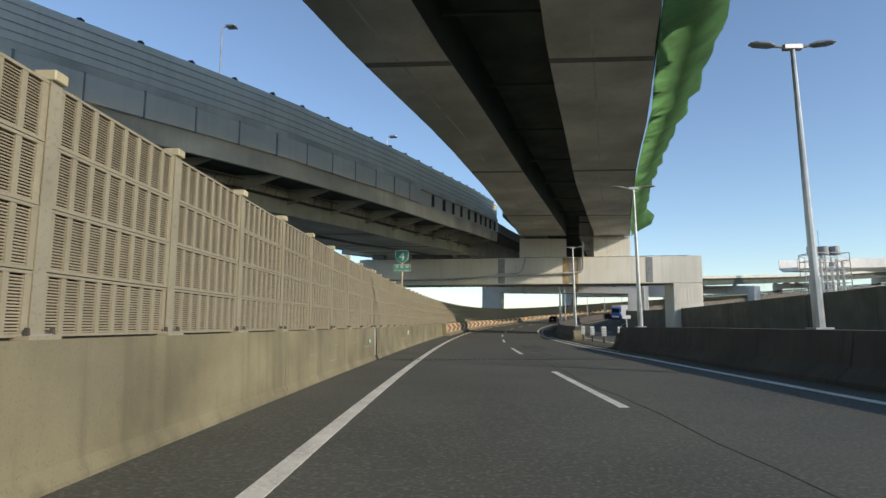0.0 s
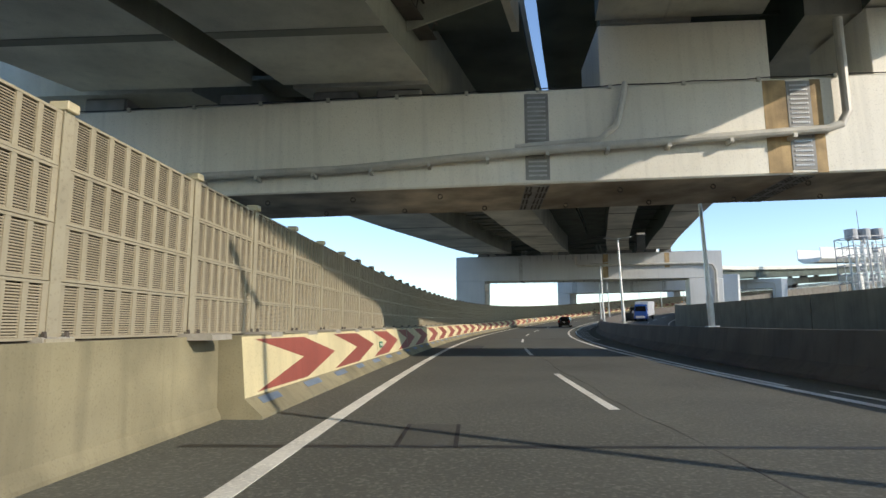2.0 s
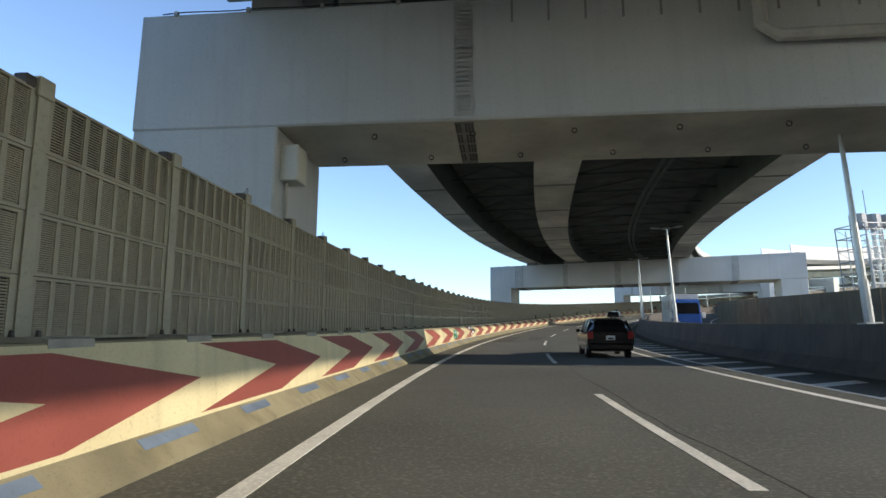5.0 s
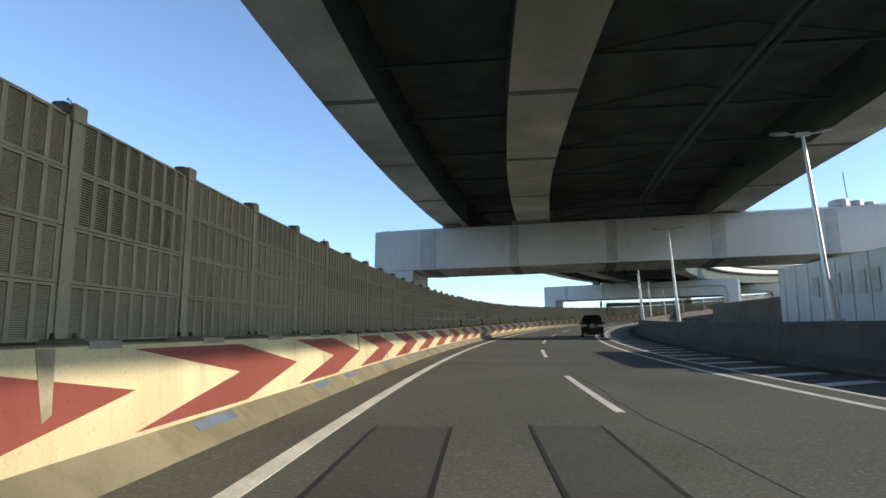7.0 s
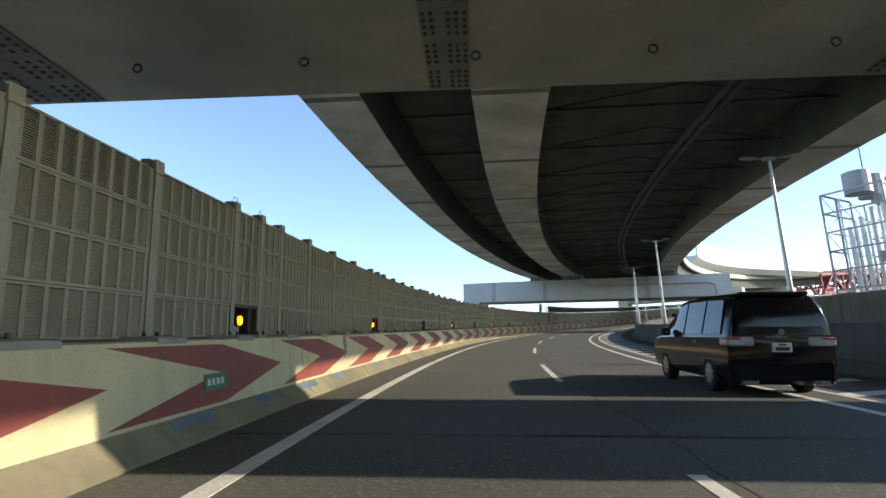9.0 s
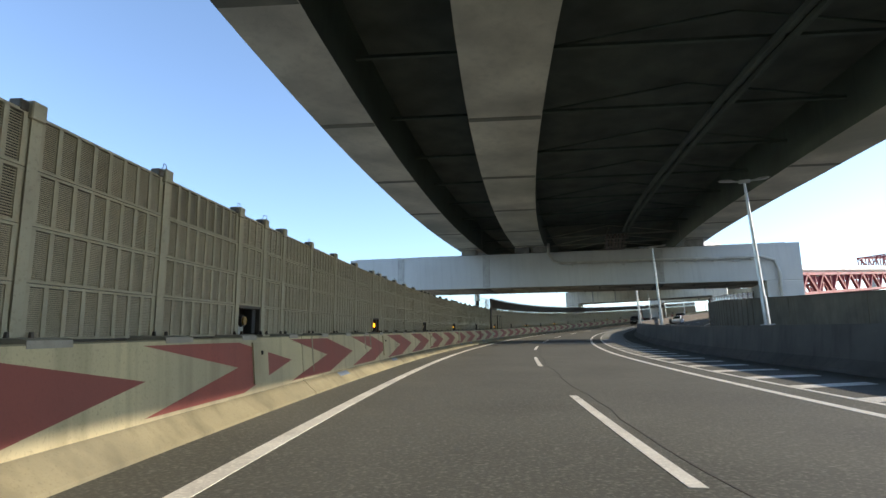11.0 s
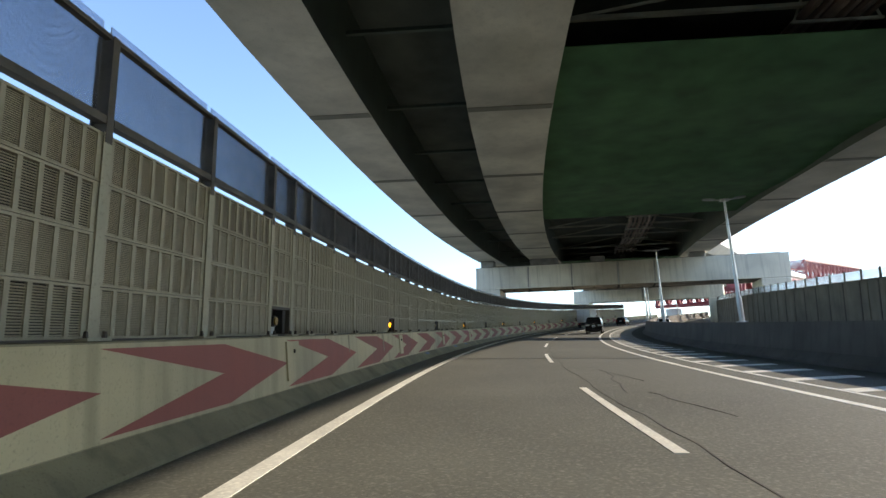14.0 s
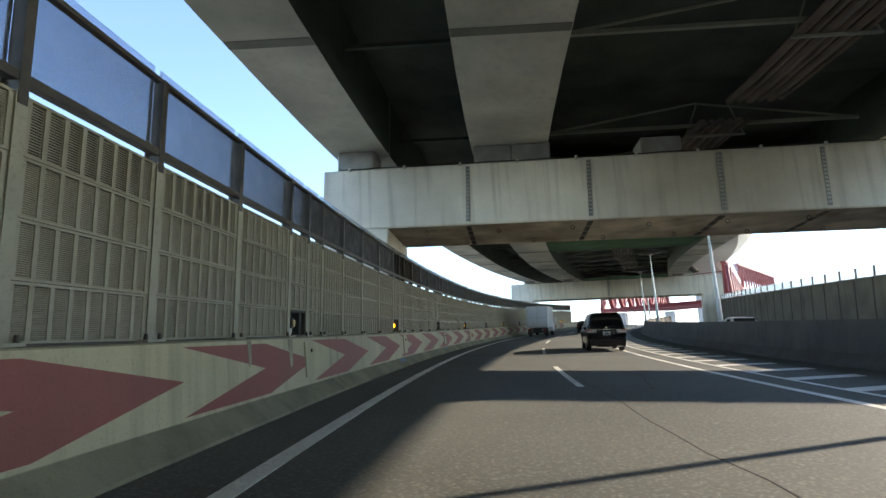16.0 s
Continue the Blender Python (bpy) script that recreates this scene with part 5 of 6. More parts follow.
for z in (0.6, 1.13):
    part("rail", tube([(-2.1, -0.65, z), (2.1, -0.65, z)], 0.022, 6), GALV, cage)
bm = bmesh.new()
for k in range(22):
    add_tube(bm, ((0.1 + k * 0.09, -0.63, 0.12), (0.1 + k * 0.09, -0.63, 1.1)), 0.005, 4)
for k in range(10):
    add_tube(bm, ((0.1, -0.63, 0.14 + k * 0.1), (2.0, -0.63, 0.14 + k * 0.1)), 0.005, 4)
part("mesh_infill", bm, GALV, cage)
part("beacon_stem", tube([(-0.6, 0, -4.0), (-0.6, 0, 0.9)], 0.20, 12), WEATHERED, cage)
part("beacon_head", tube([(-0.6, 0, 0.9), (-0.6, 0, 1.0), (-0.6, 0, 1.55)], 0.30, 14, 0.24), GALV, cage)

door = empty("door_1", "ribbed service door with dark gaps in the noise barrier", "door", kind="structure", m=seat(289.95, FENCE_LAT + 0.085, FENCE_H))
part("door_frame", boxes(((-1.08, -0.02, 0), (-1.0, 0.08, 1.42)), ((1.0, -0.02, 0), (1.08, 0.08, 1.42)), ((-1.0, -0.02, 1.35), (1.0, 0.08, 1.42)), ((-0.03, -0.02, 0.02), (0.03, 0.06, 1.35))), WEATHERED, door)
# backing coloured near black for the shade between the slats
part("backing", boxes(((-1.0, 0.04, 0.02), (1.0, 0.07, 1.35))), PANEL_CAVITY_SHADE, door)
for k in range(10):
    x = -0.96 + 0.2 * k
    part("slat", boxes(((x, 0.0, 0.05), (x + 0.12, 0.04, 1.32)), bevel=0.008), POST, door)


# ---- vehicles ----
def car_body(profile, half_w, tumble=0.12):
    """A lofted body: profile rows are (x, sill, belt, roof, roof half width)."""
    bm = bmesh.new()
    rows = []
    for x, sill, belt, roof, rw in profile:
        one = [(half_w * 0.86, sill), (half_w * 0.96, sill + 0.05), (half_w, sill + 0.2), (half_w * 1.01, (sill + belt) / 2 + 0.1), (half_w, belt - 0.05), (half_w * 0.985, belt + 0.02), (rw + 0.02, roof - 0.12), (rw - 0.03, roof - 0.05), (rw * 0.82, roof - 0.012), (rw * 0.45, roof)]
        pts = [(-y, z) for y, z in one] + one[::-1]
        rows.append([bm.verts.new((x, y, z)) for y, z in pts])
    for a, b in zip(rows, rows[1:]):
        for j in range(20):
            bm.faces.new((a[j], a[(j + 1) % 20], b[(j + 1) % 20], b[j]))
    bm.faces.new(rows[0])
    bm.faces.new(rows[-1][::-1])
    return bm


def wheel(ob, x, y, r, w, alloy=True):
    sg = 1 if y > 0 else -1
    wh = part("wheel", tube([(x, y - w / 2, r), (x, y + w / 2, r)], r * 0.62, 18), TRIM, ob)
    bm = bmesh.new()
    n = 24
    prof = [(0.62, -0.5), (0.93, -0.5), (1.0, -0.36), (1.0, 0.36), (0.93, 0.5), (0.62, 0.5)]
    rings = [[bm.verts.new((x + math.cos(2 * math.pi * i / n) * r * a, y + b * w, r + math.sin(2 * math.pi * i / n) * r * a)) for a, b in prof] for i in range(n)]
    for i in range(n):
        a, b = rings[i], rings[(i + 1) % n]
        for j in range(6):
            bm.faces.new((a[j], a[(j + 1) % 6], b[(j + 1) % 6], b[j]))
    part("tyre", bm, RUBBER, wh, smooth=False)
    bm = bmesh.new()
    for i in range(10 if alloy else 5):
        q = 2 * math.pi * i / (10 if alloy else 5)
        add_box(bm, (-0.028, -0.012, 0.03), (0.028, 0.012, r * 0.6), Matrix.Translation((x, y + sg * w * 0.47, r)) @ Matrix.Rotation(q, 4, "Y"))
    add_tube(bm, ((x, y + sg * w * 0.42, r), (x, y + sg * w * 0.5, r)), 0.06, 10)
    part("rim", bm, ALLOY, wh)


def quad_plate(corners, d=0.012):
    """A thin plate through four corners, pushed out along its normal."""
    bm = bmesh.new()
    c = [Vector(v) for v in corners]
    nrm = (c[1] - c[0]).cross(c[2] - c[0]).normalized() * d
    a = [bm.verts.new(v + nrm) for v in c]
    b = [bm.verts.new(v - nrm) for v in c]
    bm.faces.new(a)
    bm.faces.new(b[::-1])
    k = len(c)
    for j in range(k):
        bm.faces.new((a[j], b[j], b[(j + 1) % k], a[(j + 1) % k]))
    return bm


def black_van(s, lat, yaw=0.0):
    """A tall black seven-seater van seen from behind; x points ahead."""
    ob = empty("minivan", "glossy black tall minivan with tinted windows driving on the expressway", "car", m=seat(s, lat, 0.0) @ pose(0, 0, 0, 0, 0, yaw))
    prof = [(-2.46, 0.42, 0.98, 1.10, 0.86), (-2.44, 0.30, 1.04, 1.40, 0.83), (-2.38, 0.26, 1.06, 1.70, 0.77), (-2.27, 0.24, 1.08, 1.86, 0.71), (-1.9, 0.24, 1.08, 1.90, 0.70), (-0.4, 0.24, 1.06, 1.92, 0.71), (0.65, 0.24, 1.05, 1.87, 0.69),
            (1.15, 0.24, 1.05, 1.66, 0.67), (1.75, 0.26, 1.05, 1.16, 0.74), (2.22, 0.30, 0.98, 1.04, 0.74), (2.42, 0.38, 0.78, 0.86, 0.68)]
    part("body", car_body(prof, 0.92), BLACK, ob, "glossy black body", smooth=True)
    part("rear_window", quad_plate([(-2.465, -0.76, 1.12), (-2.465, 0.76, 1.12), (-2.33, 0.66, 1.78), (-2.33, -0.66, 1.78)], 0.012), TINT, ob, "dark tinted rear window")
    for sg in (-1, 1):
        for x0, x1, t0, t1 in ((-2.1, -1.2, 1.76, 1.78), (-1.12, -0.1, 1.78, 1.78), (-0.02, 0.75, 1.78, 1.70)):
            y0, y1 = sg * 0.908, sg * 0.752
            part("side_window", quad_plate([(x0, y0, 1.12), (x1, y0, 1.10), (x1 - (0.18 if x1 > 0.5 else 0), y1, t1), (x0 + (0.1 if x0 < -2 else 0), y1, t0)], 0.012), TINT, ob)
        tl = part("tail_light", boxes(((-2.49, min(sg * 0.95, sg * 0.46), 0.90), (-2.10, max(sg * 0.95, sg * 0.46), 1.07)), bevel=0.04), LAMP_CLEAR, ob, "clear and red tail light")
        part("red_band", boxes(((-2.5, min(sg * 0.955, sg * 0.70), 1.02), (-2.3, max(sg * 0.955, sg * 0.70), 1.05)), bevel=0.008), TAIL, tl)
        part("exhaust_trim", boxes(((-2.545, min(sg * 0.76, sg * 0.46), 0.22), (-2.40, max(sg * 0.76, sg * 0.46), 0.30)), bevel=0.02), CHROME, ob)
        mir = part("mirror", boxes(((0.78, min(sg * 0.94, sg * 1.14), 1.06), (0.95, max(sg * 0.94, sg * 1.14), 1.24)), bevel=0.04), BLACK, ob)
        part("door_handle", boxes(((-0.9, min(sg * 0.92, sg * 0.95), 0.94), (-0.68, max(sg * 0.92, sg * 0.95), 0.98)), bevel=0.01), CHROME, ob)
        for x in (-1.45, 1.4):
            wheel(ob, x, sg * 0.81, 0.345, 0.23)
    part("bumper", boxes(((-2.52, -0.90, 0.22), (-2.30, 0.90, 0.68)), bevel=0.07), BLACK, ob)
    part("chrome_bar", boxes(((-2.49, -0.86, 1.06), (-2.40, 0.86, 1.095)), bevel=0.012), CHROME, ob, "chrome bar over the plate")
    pl = part("number_plate", boxes(((-2.50, -0.165, 0.80), (-2.44, 0.165, 0.965))), PLATE, ob)
    part("plate_bars", boxes(((-2.506, -0.12, 0.825), (-2.498, 0.12, 0.89)), ((-2.506, -0.07, 0.915), (-2.498, 0.07, 0.945))), TRIM, pl)
    part("badge", tube([(-2.50, 0.0, 1.16), (-2.43, 0.0, 1.16)], 0.06, 14), CHROME, ob)
    part("spoiler", boxes(((-2.40, -0.60, 1.835), (-2.12, 0.60, 1.895)), bevel=0.028), BLACK, ob)
    part("wiper", tube([(-2.47, 0.05, 1.16), (-2.45, -0.35, 1.24)], 0.012, 5), TRIM, ob)
    return ob


def wagon(s, lat, label):
    ob = empty("wagon", label, "car", m=seat(s, lat, 0.0))
    prof = [(-2.10, 0.42, 0.85, 0.98, 0.72), (-2.02, 0.32, 0.92, 1.24, 0.62), (-1.78, 0.26, 0.94, 1.46, 0.58), (-1.2, 0.22, 0.93, 1.53, 0.62), (0.1, 0.22, 0.92, 1.54, 0.62),
            (0.55, 0.22, 0.91, 1.38, 0.60), (1.1, 0.22, 0.90, 0.98, 0.68), (1.8, 0.26, 0.80, 0.86, 0.68), (2.1, 0.34, 0.64, 0.70, 0.60)]
    part("body", car_body(prof, 0.86), BLACK, ob, "black body")
    part("rear_window", quad_plate([(-2.015, -0.54, 0.99), (-2.015, 0.54, 0.99), (-1.855, 0.50, 1.38), (-1.855, -0.50, 1.38)]), TINT, ob)
    for sg in (-1, 1):
        for x0, x1 in ((-1.75, -0.95), (-0.88, 0.0), (0.06, 0.62)):
            part("side_window", quad_plate([(x0, sg * 0.862, 0.97), (x1, sg * 0.862, 0.96), (x1 - 0.1, sg * 0.68, 1.42 if x1 < 0.5 else 1.36), (x0 + 0.08, sg * 0.68, 1.44)]), TINT, ob)
        part("tail_light", boxes(((-2.11, min(sg * 0.86, sg * 0.62), 0.72), (-1.95, max(sg * 0.86, sg * 0.62), 1.02)), bevel=0.03), TAIL, ob)
        part("mirror", boxes(((0.62, min(sg * 0.87, sg * 1.04), 0.95), (0.76, max(sg * 0.87, sg * 1.04), 1.08)), bevel=0.03), BLACK, ob)
        for x in (-1.25, 1.28):
            wheel(ob, x, sg * 0.75, 0.31, 0.20)
    part("bumper", boxes(((-2.16, -0.82, 0.32), (-2.0, 0.82, 0.58)), bevel=0.05), BLACK, ob)
    pl = part("number_plate", boxes(((-2.14, -0.165, 0.70), (-2.105, 0.165, 0.865))), PLATE, ob)
    part("plate_bars", boxes(((-2.146, -0.1, 0.73), (-2.14, 0.1, 0.79))), TRIM, pl)
    return ob


def box_truck(s, lat, heading, cab_mat, box_size, label, name="box_truck", cab_h=1.0):
    """A cab-over truck with a ribbed box body; x points ahead."""
    L, Wd, Hh = box_size
    ob = empty(name, label, "truck", m=seat(s, lat, 0.0) @ pose(0, 0, 0, 0, 0, heading))
    bx = part("box_body", boxes(((-L / 2, -Wd / 2, 0.95), (L / 2, Wd / 2, 0.95 + Hh)), bevel=0.03), BOXWHITE, ob, "white ribbed box body")
    k = 0.5
    while k < L:
        for sg in (-1, 1):
            part("rib", boxes(((-L / 2 + k - 0.03, min(sg * Wd / 2, sg * (Wd / 2 + 0.03)), 1.0), (-L / 2 + k + 0.03, max(sg * Wd / 2, sg * (Wd / 2 + 0.03)), 0.9 + Hh))), BOXWHITE, bx)
        k += 1.0
    for y in (-Wd / 2 + 0.02, 0.0, Wd / 2 - 0.02):
        part("door_post", boxes(((-L / 2 - 0.04, y - 0.03, 0.98), (-L / 2 + 0.005, y + 0.03, 0.92 + Hh))), GALV, bx)
    for z in (1.0, 0.9 + Hh, 0.95 + Hh * 0.45):
        part("door_bar", boxes(((-L / 2 - 0.03, -Wd / 2 + 0.02, z), (-L / 2 + 0.005, Wd / 2 - 0.02, z + 0.05))), GALV, bx)
    part("chassis", boxes(((-L / 2 + 0.1, -0.45, 0.55), (L / 2 + 1.6, 0.45, 0.90))), TRIM, ob)
    part("rear_bumper", boxes(((-L / 2 + 0.0, -Wd / 2 + 0.1, 0.42), (-L / 2 + 0.12, Wd / 2 - 0.1, 0.58)), bevel=0.02), TRIM, ob)
    for sg in (-1, 1):
        part("tail_light", boxes(((-L / 2 - 0.03, min(sg * 0.6, sg * 0.95), 0.62), (-L / 2 + 0.05, max(sg * 0.6, sg * 0.95), 0.76)), bevel=0.01), TAIL, ob)
        part("mudguard", boxes(((-L / 2 + 0.6, min(sg * 0.65, sg * 1.05), 0.2), (-L / 2 + 0.64, max(sg * 0.65, sg * 1.05), 0.8))), RUBBER, ob)
    bm = bmesh.new()
    x0 = L / 2 + 0.12
    c = cab_h
    rows = [(x0, 0.5, 2.35 * c), (x0 + 0.9, 0.5, 2.45 * c), (x0 + 1.45, 0.5, 2.3 * c), (x0 + 1.75, 0.5, 1.35 * c), (x0 + 1.8, 0.45, 1.0 * c)]
    rr = [[bm.verts.new((x, y, z)) for y, z in ((-Wd * 0.48, z0), (-Wd * 0.48, z1 * 0.6), (-Wd * 0.44, z1), (Wd * 0.44, z1), (Wd * 0.48, z1 * 0.6), (Wd * 0.48, z0))] for x, z0, z1 in rows]
    for a, b in zip(rr, rr[1:]):
        for j in range(6):
            bm.faces.new((a[j], a[(j + 1) % 6], b[(j + 1) % 6], b[j]))
    bm.faces.new(rr[0])
    bm.faces.new(rr[-1][::-1])
    cab = part("cab", bm, cab_mat, ob)
    part("windscreen", quad_plate([(x0 + 1.73, -Wd * 0.41, 1.45 * c), (x0 + 1.73, Wd * 0.41, 1.45 * c), (x0 + 1.50, Wd * 0.39, 2.18 * c), (x0 + 1.50, -Wd * 0.39, 2.18 * c)], 0.02), TINT, cab)
    for sg in (-1, 1):
        part("cab_window", quad_plate([(x0 + 0.35, sg * Wd * 0.482, 1.45 * c), (x0 + 1.3, sg * Wd * 0.482, 1.45 * c), (x0 + 1.2, sg * Wd * 0.452, 2.1 * c), (x0 + 0.35, sg * Wd * 0.452, 2.1 * c)], 0.012), TINT, cab)
        part("mirror", boxes(((x0 + 1.55, min(sg * Wd * 0.5, sg * Wd * 0.62), 1.5), (x0 + 1.62, max(sg * Wd * 0.5, sg * Wd * 0.62), 2.0)), bevel=0.02), WHITE, cab)
        for x in (-L / 2 + 1.2, x0 + 0.9):
            wheel(ob, x, sg * (Wd / 2 - 0.22), 0.42, 0.28, False)
    part("grille", boxes(((x0 + 1.76, -Wd * 0.35, 0.6), (x0 + 1.84, Wd * 0.35, 1.0)), bevel=0.02), WHITE, cab)
    return ob


black_van(357.9, 6.95)
black_van(203.1, 7.5)
box_truck(389.5, 1.75, 0, WHITE, (5.6, 2.15, 2.2), "white box truck with ribbed sides driving on the expressway")
wagon(402.0, 5.6, "black estate car driving far ahead on the expressway")
wagon(133.6, 6.15, "black estate car driving on the expressway")
blue = box_truck(171.8, 15.6, 180, CABBLUE, (10.0, 2.45, 2.75), "long silver box truck with a tall blue cab", cab_h=1.32)
for k in range(9):
    part("faded_bar", boxes(((3.9 - 0.75 * k, -1.265, 2.3), (4.3 - 0.75 * k, -1.245, 3.1))), TRUSS_RED if k < 1 else PIPE, blue)


def white_car(s, lat):
    ob = empty("sedan", "silver-white car on the opposite carriageway", "car", m=seat(s, lat, 0.0) @ pose(0, 0, 0, 0, 0, 180))
    prof = [(-2.2, 0.45, 0.85, 0.95, 0.7), (-2.0, 0.3, 0.92, 1.1, 0.65), (-1.3, 0.25, 0.93, 1.5, 0.58), (-0.6, 0.22, 0.93, 1.62, 0.6), (0.3, 0.22, 0.92, 1.60, 0.6), (1.2, 0.22, 0.9, 1.0, 0.66), (2.0, 0.3, 0.75, 0.8, 0.62), (2.2, 0.36, 0.6, 0.66, 0.58)]
    part("body", car_body(prof, 0.86), WHITE, ob)
    part("windscreen", quad_plate([(1.12, -0.6, 1.06), (1.12, 0.6, 1.06), (0.42, 0.52, 1.54), (0.42, -0.52, 1.54)], 0.015), TINT, ob)
    for sg in (-1, 1):
        for a, b in ((-1.3, -0.45), (-0.38, 0.55)):
            part("side_window", quad_plate([(a, sg * 0.862, 0.98), (b, sg * 0.862, 0.98), (b - 0.22, sg * 0.66, 1.5), (a + 0.1, sg * 0.64, 1.48)]), TINT, ob)
        for x in (-1.35, 1.35):
            wheel(ob, x, sg * 0.75, 0.32, 0.2)


white_car(360.0, 14.6)


# ---- the distance ----
def steel_tower(x, y, z0, z1, w, d):
    ob = empty("plant_tower", "grey open steel process tower with pipes and tanks behind the wall", "industrial plant")
    n = max(3, int((z1 - z0) / 2.6))
    xs = [x - w / 2, x - w / 6, x + w / 6, x + w / 2]
    ys = [y - d / 2, y + d / 2]
    for a in xs:
        for b in ys:
            part("column", tube([(a, b, -9), (a, b, z1)], 0.16, 6), PLANT, ob)
    for k in range(n + 1):
        z = z0 + (z1 - z0) * k / n
        part("floor_beam", boxes(((x - w / 2, y - d / 2, z - 0.12), (x + w / 2, y - d / 2 + 0.2, z + 0.12)), ((x - w / 2, y + d / 2 - 0.2, z - 0.12), (x + w / 2, y + d / 2, z + 0.12)), ((x - w / 2, y - d / 2, z - 0.12), (x - w / 2 + 0.2, y + d / 2, z + 0.12)), ((x + w / 2 - 0.2, y - d / 2, z - 0.12), (x + w / 2, y + d / 2, z + 0.12))), PLANT, ob)
        if k < n:
            z2 = z0 + (z1 - z0) * (k + 1) / n
            for b in ys:
                for a0, a1 in zip(xs, xs[1:]):
                    part("brace", tube([(a0, b, z), (a1, b, z2)] if k % 2 else [(a1, b, z), (a0, b, z2)], 0.06, 5), PLANT, ob)
    for i in range(13):
        q = x - w * 0.44 + w * 0.88 * i / 12
        yy = y + (-0.3 if i % 2 else 0.25) * d
        part("pipe", tube([(q, yy, z0 - 8), (q, yy, z1 - 1 - (i * 7 % 5))], 0.14 + 0.12 * (i % 4), 8), GALV, ob)
    for k in range(n):
        z = z0 + (z1 - z0) * (k + 0.45) / n
        part("guard_rail", tube([(x - w / 2, y - d / 2 - 0.2, z), (x + w / 2, y - d / 2 - 0.2, z)], 0.05, 4), GALV, ob)
        q = x - w * 0.4 + w * 0.8 * ((k * 5) % 7) / 6
        part("vessel", tube([(q, y - d * 0.2, z - 0.6), (q, y - d * 0.2, z + 0.9)], 0.7 + 0.2 * (k % 3), 10), PLANT, ob)
    for i in range(3):
        part("tank", tube([(x - w * 0.3 + w * 0.3 * i, y, z1 - 0.5), (x - w * 0.3 + w * 0.3 * i, y, z1 + 2.8)], w * 0.13, 14), PLANT, ob)
    part("mast", tube([(x - w * 0.1, y, z1), (x - w * 0.1, y, z1 + 9)], 0.1, 5), PLANT, ob)


steel_tower(144.5, 217.0, 8, 28, 14, 8)


def far_viaduct(name, label, pts, h, width, mat, pier_every=2, first=0):
    """A distant curving viaduct through plan points (x, y, z of the deck)."""
    ob = empty(name, label, "bridge")
    ctrl = [Vector(p) for p in pts]
    pts = []
    for i in range(len(ctrl) - 1):
        p0, p1, p2, p3 = ctrl[max(i - 1, 0)], ctrl[i], ctrl[i + 1], ctrl[min(i + 2, len(ctrl) - 1)]
        for k in range(6):
            u = k / 6
            pts.append(0.5 * (2 * p1 + (p2 - p0) * u + (2 * p0 - 5 * p1 + 4 * p2 - p3) * u * u + (3 * p1 - p0 - 3 * p2 + p3) * u ** 3))
    pts.append(ctrl[-1])
    bm = bmesh.new()
    rows = []
    for i, p in enumerate(pts):
        d = pts[min(i + 1, len(pts) - 1)] - pts[max(i - 1, 0)]
        d.z = 0
        d.normalize()
        n = Vector((d.y, -d.x, 0)) * width / 2
        rows.append([bm.verts.new(v) for v in (p - n, p - n + Vector((0, 0, h)), p - n * 0.94 + Vector((0, 0, h)), p - n * 0.94 + Vector((0, 0, 0.4)), p + n * 0.94 + Vector((0, 0, 0.4)), p + n * 0.94 + Vector((0, 0, h)), p + n + Vector((0, 0, h)), p + n, p + n * 0.6 - Vector((0, 0, 1.3)), p - n * 0.6 - Vector((0, 0, 1.3)))])
    for a, b in zip(rows, rows[1:]):
        for j in range(10):
            bm.faces.new((a[j], a[(j + 1) % 10], b[(j + 1) % 10], b[j]))
    bm.faces.new(rows[0])
    bm.faces.new(rows[-1][::-1])
    part("deck", bm, mat, ob)
    for i in range(first, len(ctrl), pier_every):
        p = ctrl[i]
        part("pier", boxes(((p.x - 1.6, p.y - 1.6, -9.5), (p.x + 1.6, p.y + 1.6, p.z - 1.2)), bevel=0.1), PIER_COOL, ob)
    return ob


far_viaduct("ramp_viaduct", "white curving ramp viaduct beside the main deck", [(157, 261.0, 26.6), (168, 266.3, 27.0), (181, 270.6, 27.4), (195, 272.8, 27.6), (210.6, 273.0, 27.9), (226, 273.6, 28.4), (243, 275.6, 29.2)], 4.4, 9.0, WHITE, 4, first=9)
far_viaduct("ramp_viaduct", "pale ramp deck carried over the red truss bridge", [(243.2, 277.4, 29.6), (262, 278.0, 31.0), (300, 278.4, 33.7), (345, 278.8, 36.9), (396, 279.2, 40.5)], 1.6, 9.0, WHITE, 4, first=9)
far_viaduct("far_viaduct", "pale far viaduct low behind the plant", [(150, 178, 12.5), (180, 195, 13), (215, 212, 13.5), (255, 226, 14), (310, 236, 14.5), (400, 240, 15)], 1.3, 9.0, FASCIA, 1, first=2)


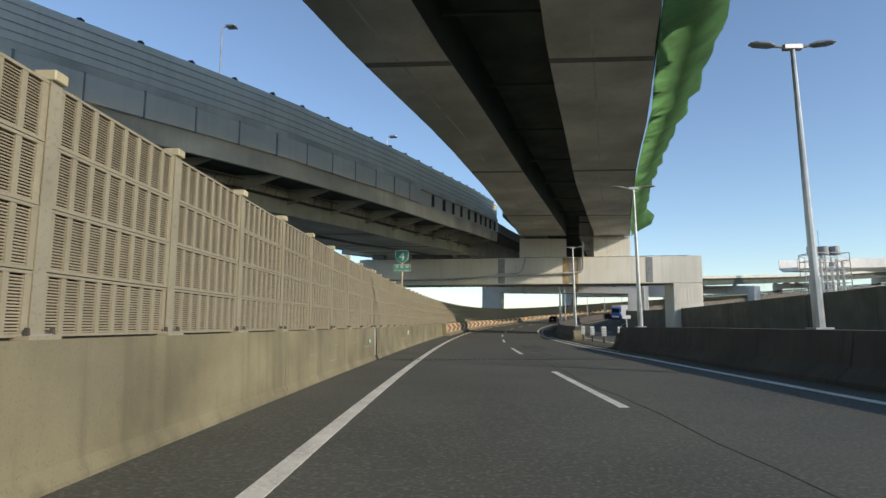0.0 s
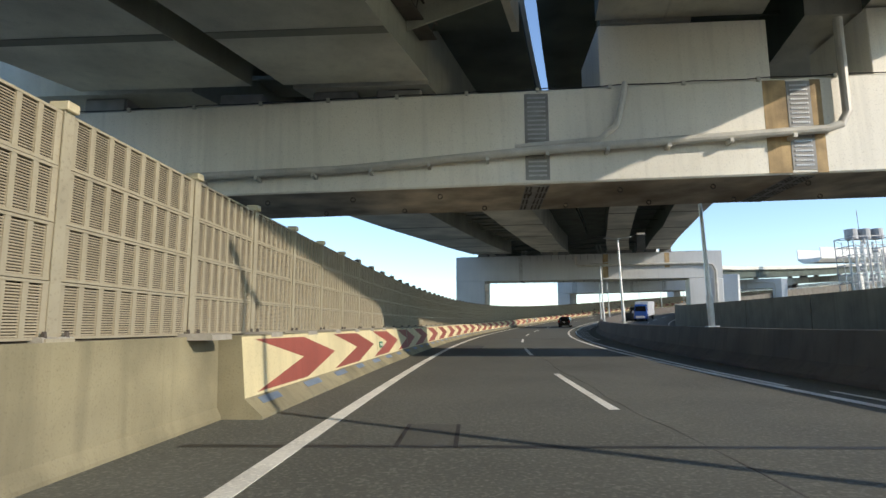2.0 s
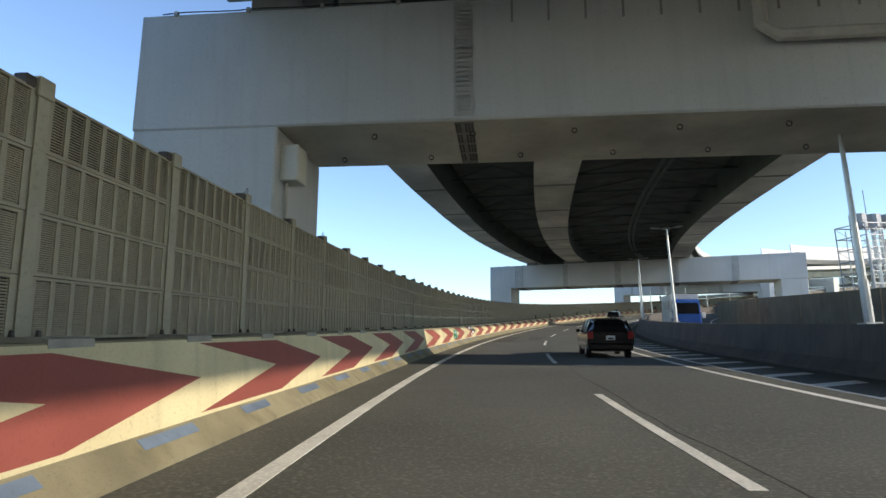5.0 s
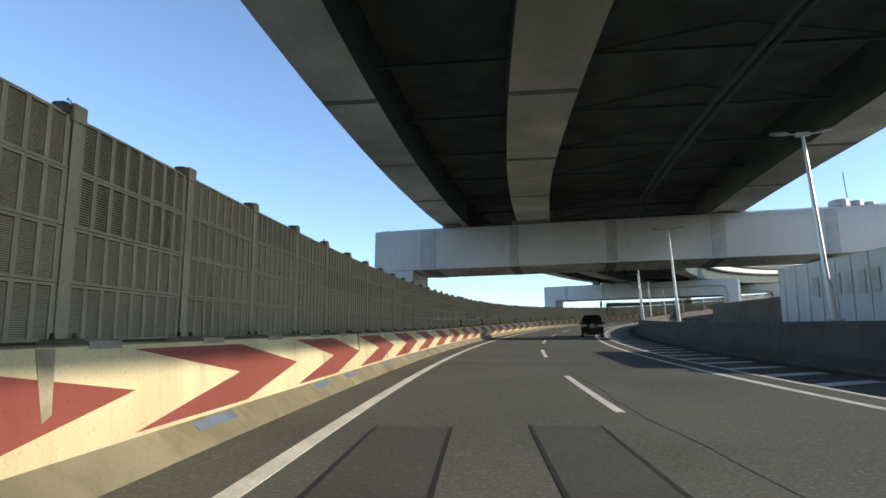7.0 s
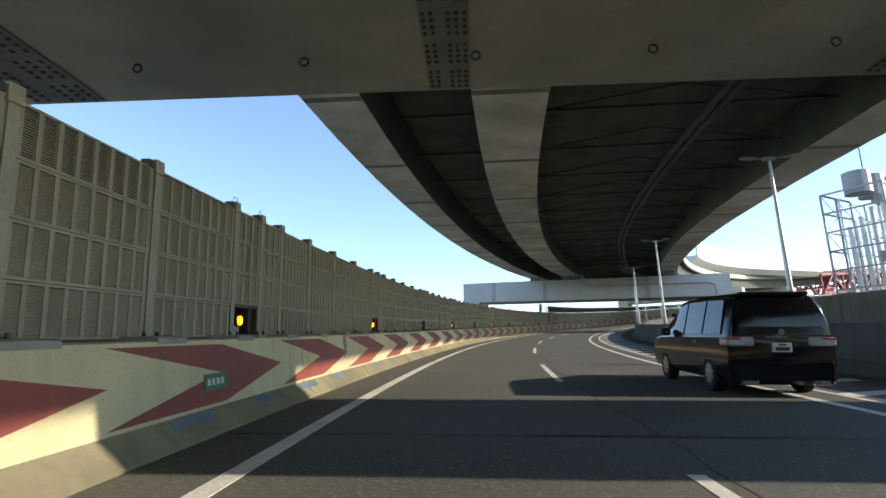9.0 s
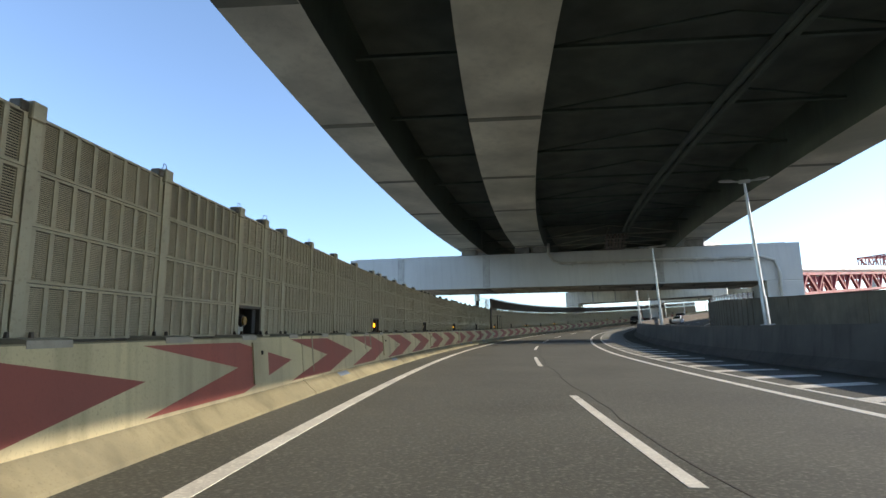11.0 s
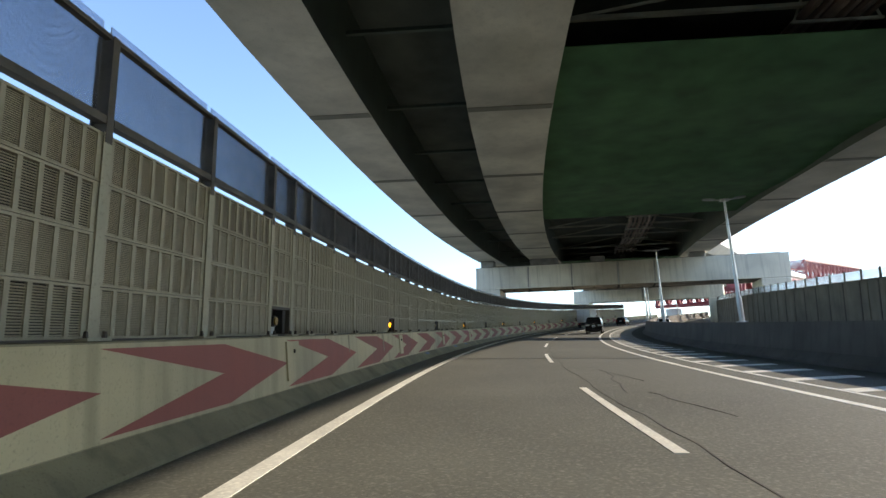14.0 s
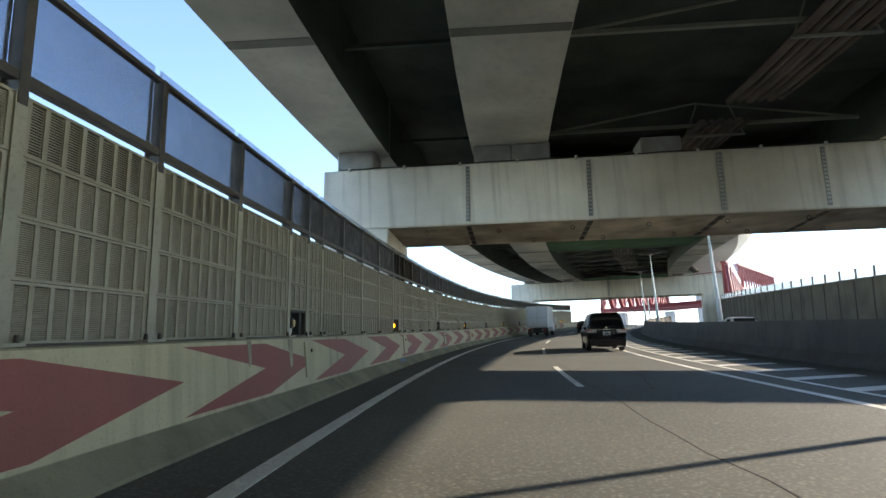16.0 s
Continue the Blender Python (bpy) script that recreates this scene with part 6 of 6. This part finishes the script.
def red_truss(label, p, q, h, width, bay, thick, skew=0.0, web=0.62):
    """A steel truss from p to q: two lattice sides of height h, floor beams and an end portal."""
    ob = empty("truss_bridge", label, "bridge")
    a, b = Vector(p), Vector(q)
    flat = Vector((b.x - a.x, b.y - a.y, 0)).normalized()
    nrm = Vector((flat.y, -flat.x, 0)) * width / 2
    n = max(4, int(round((b - a).length / bay)))
    up = Vector((0, 0, h))
    start = a
    for sg in (-1, 1):
        o = nrm * sg
        a = start + (b - start) * (skew if sg < 0 else 0.0)
        for z in (0, h):
            lift = Vector((0, 0, z))
            part("chord", tube([a + o + lift, b + o + lift], thick, 4), TRUSS_RED, ob)
        for i in range(n):
            c, d = a + (b - a) * (i / n) + o, a + (b - a) * ((i + 1) / n) + o
            m = (c + d) / 2
            part("diagonal", tube([c, m + up], thick * web, 4), TRUSS_RED, ob)
            part("diagonal", tube([m + up, d], thick * web, 4), TRUSS_RED, ob)
            part("upright", tube([c, c + up], thick * 0.5, 4), TRUSS_RED, ob)
    a = start + (b - start) * skew
    for i in range(n + 1):
        c = a + (b - a) * (i / n)
        part("floor_beam", tube([c - nrm, c + nrm], thick * 0.9, 4), TRUSS_RED, ob)
        part("top_strut", tube([c - nrm + up, c + nrm + up], thick * 0.5, 4), TRUSS_RED, ob)
    for k in range(4):
        u, v = a - nrm + nrm * 0.5 * k, a - nrm + nrm * 0.5 * (k + 1)
        part("portal_brace", tube([u + up * (0.45 if k % 2 else 1.0), v + up * (1.0 if k % 2 else 0.45)], thick * 0.6, 4), TRUSS_RED, ob)
    part("portal_beam", tube([a - nrm + up * 0.45, a + nrm + up * 0.45], thick * 0.8, 4), TRUSS_RED, ob)
    for i in (1, n - 1):
        c = a + (b - a) * (i / n)
        for sg in (-1, 1):
            e = c + nrm * 0.92 * sg
            part("pier", boxes(((e.x - 1.8, e.y - 1.8, -9.5), (e.x + 1.8, e.y + 1.8, e.z - 0.8)), bevel=0.1), PIER_COOL, ob)


red_truss("red steel lattice truss carrying a white deck in the distance", (247, 287.2, 22.7), (396, 288.2, 32.8), 6.1, 27.0, 15.0, 0.6, 0.2, 1.1)
red_truss("tall red steel truss span far along the expressway", (404, 284, 39.5), (560, 268, 50.0), 10.0, 18.0, 9.5, 0.6)
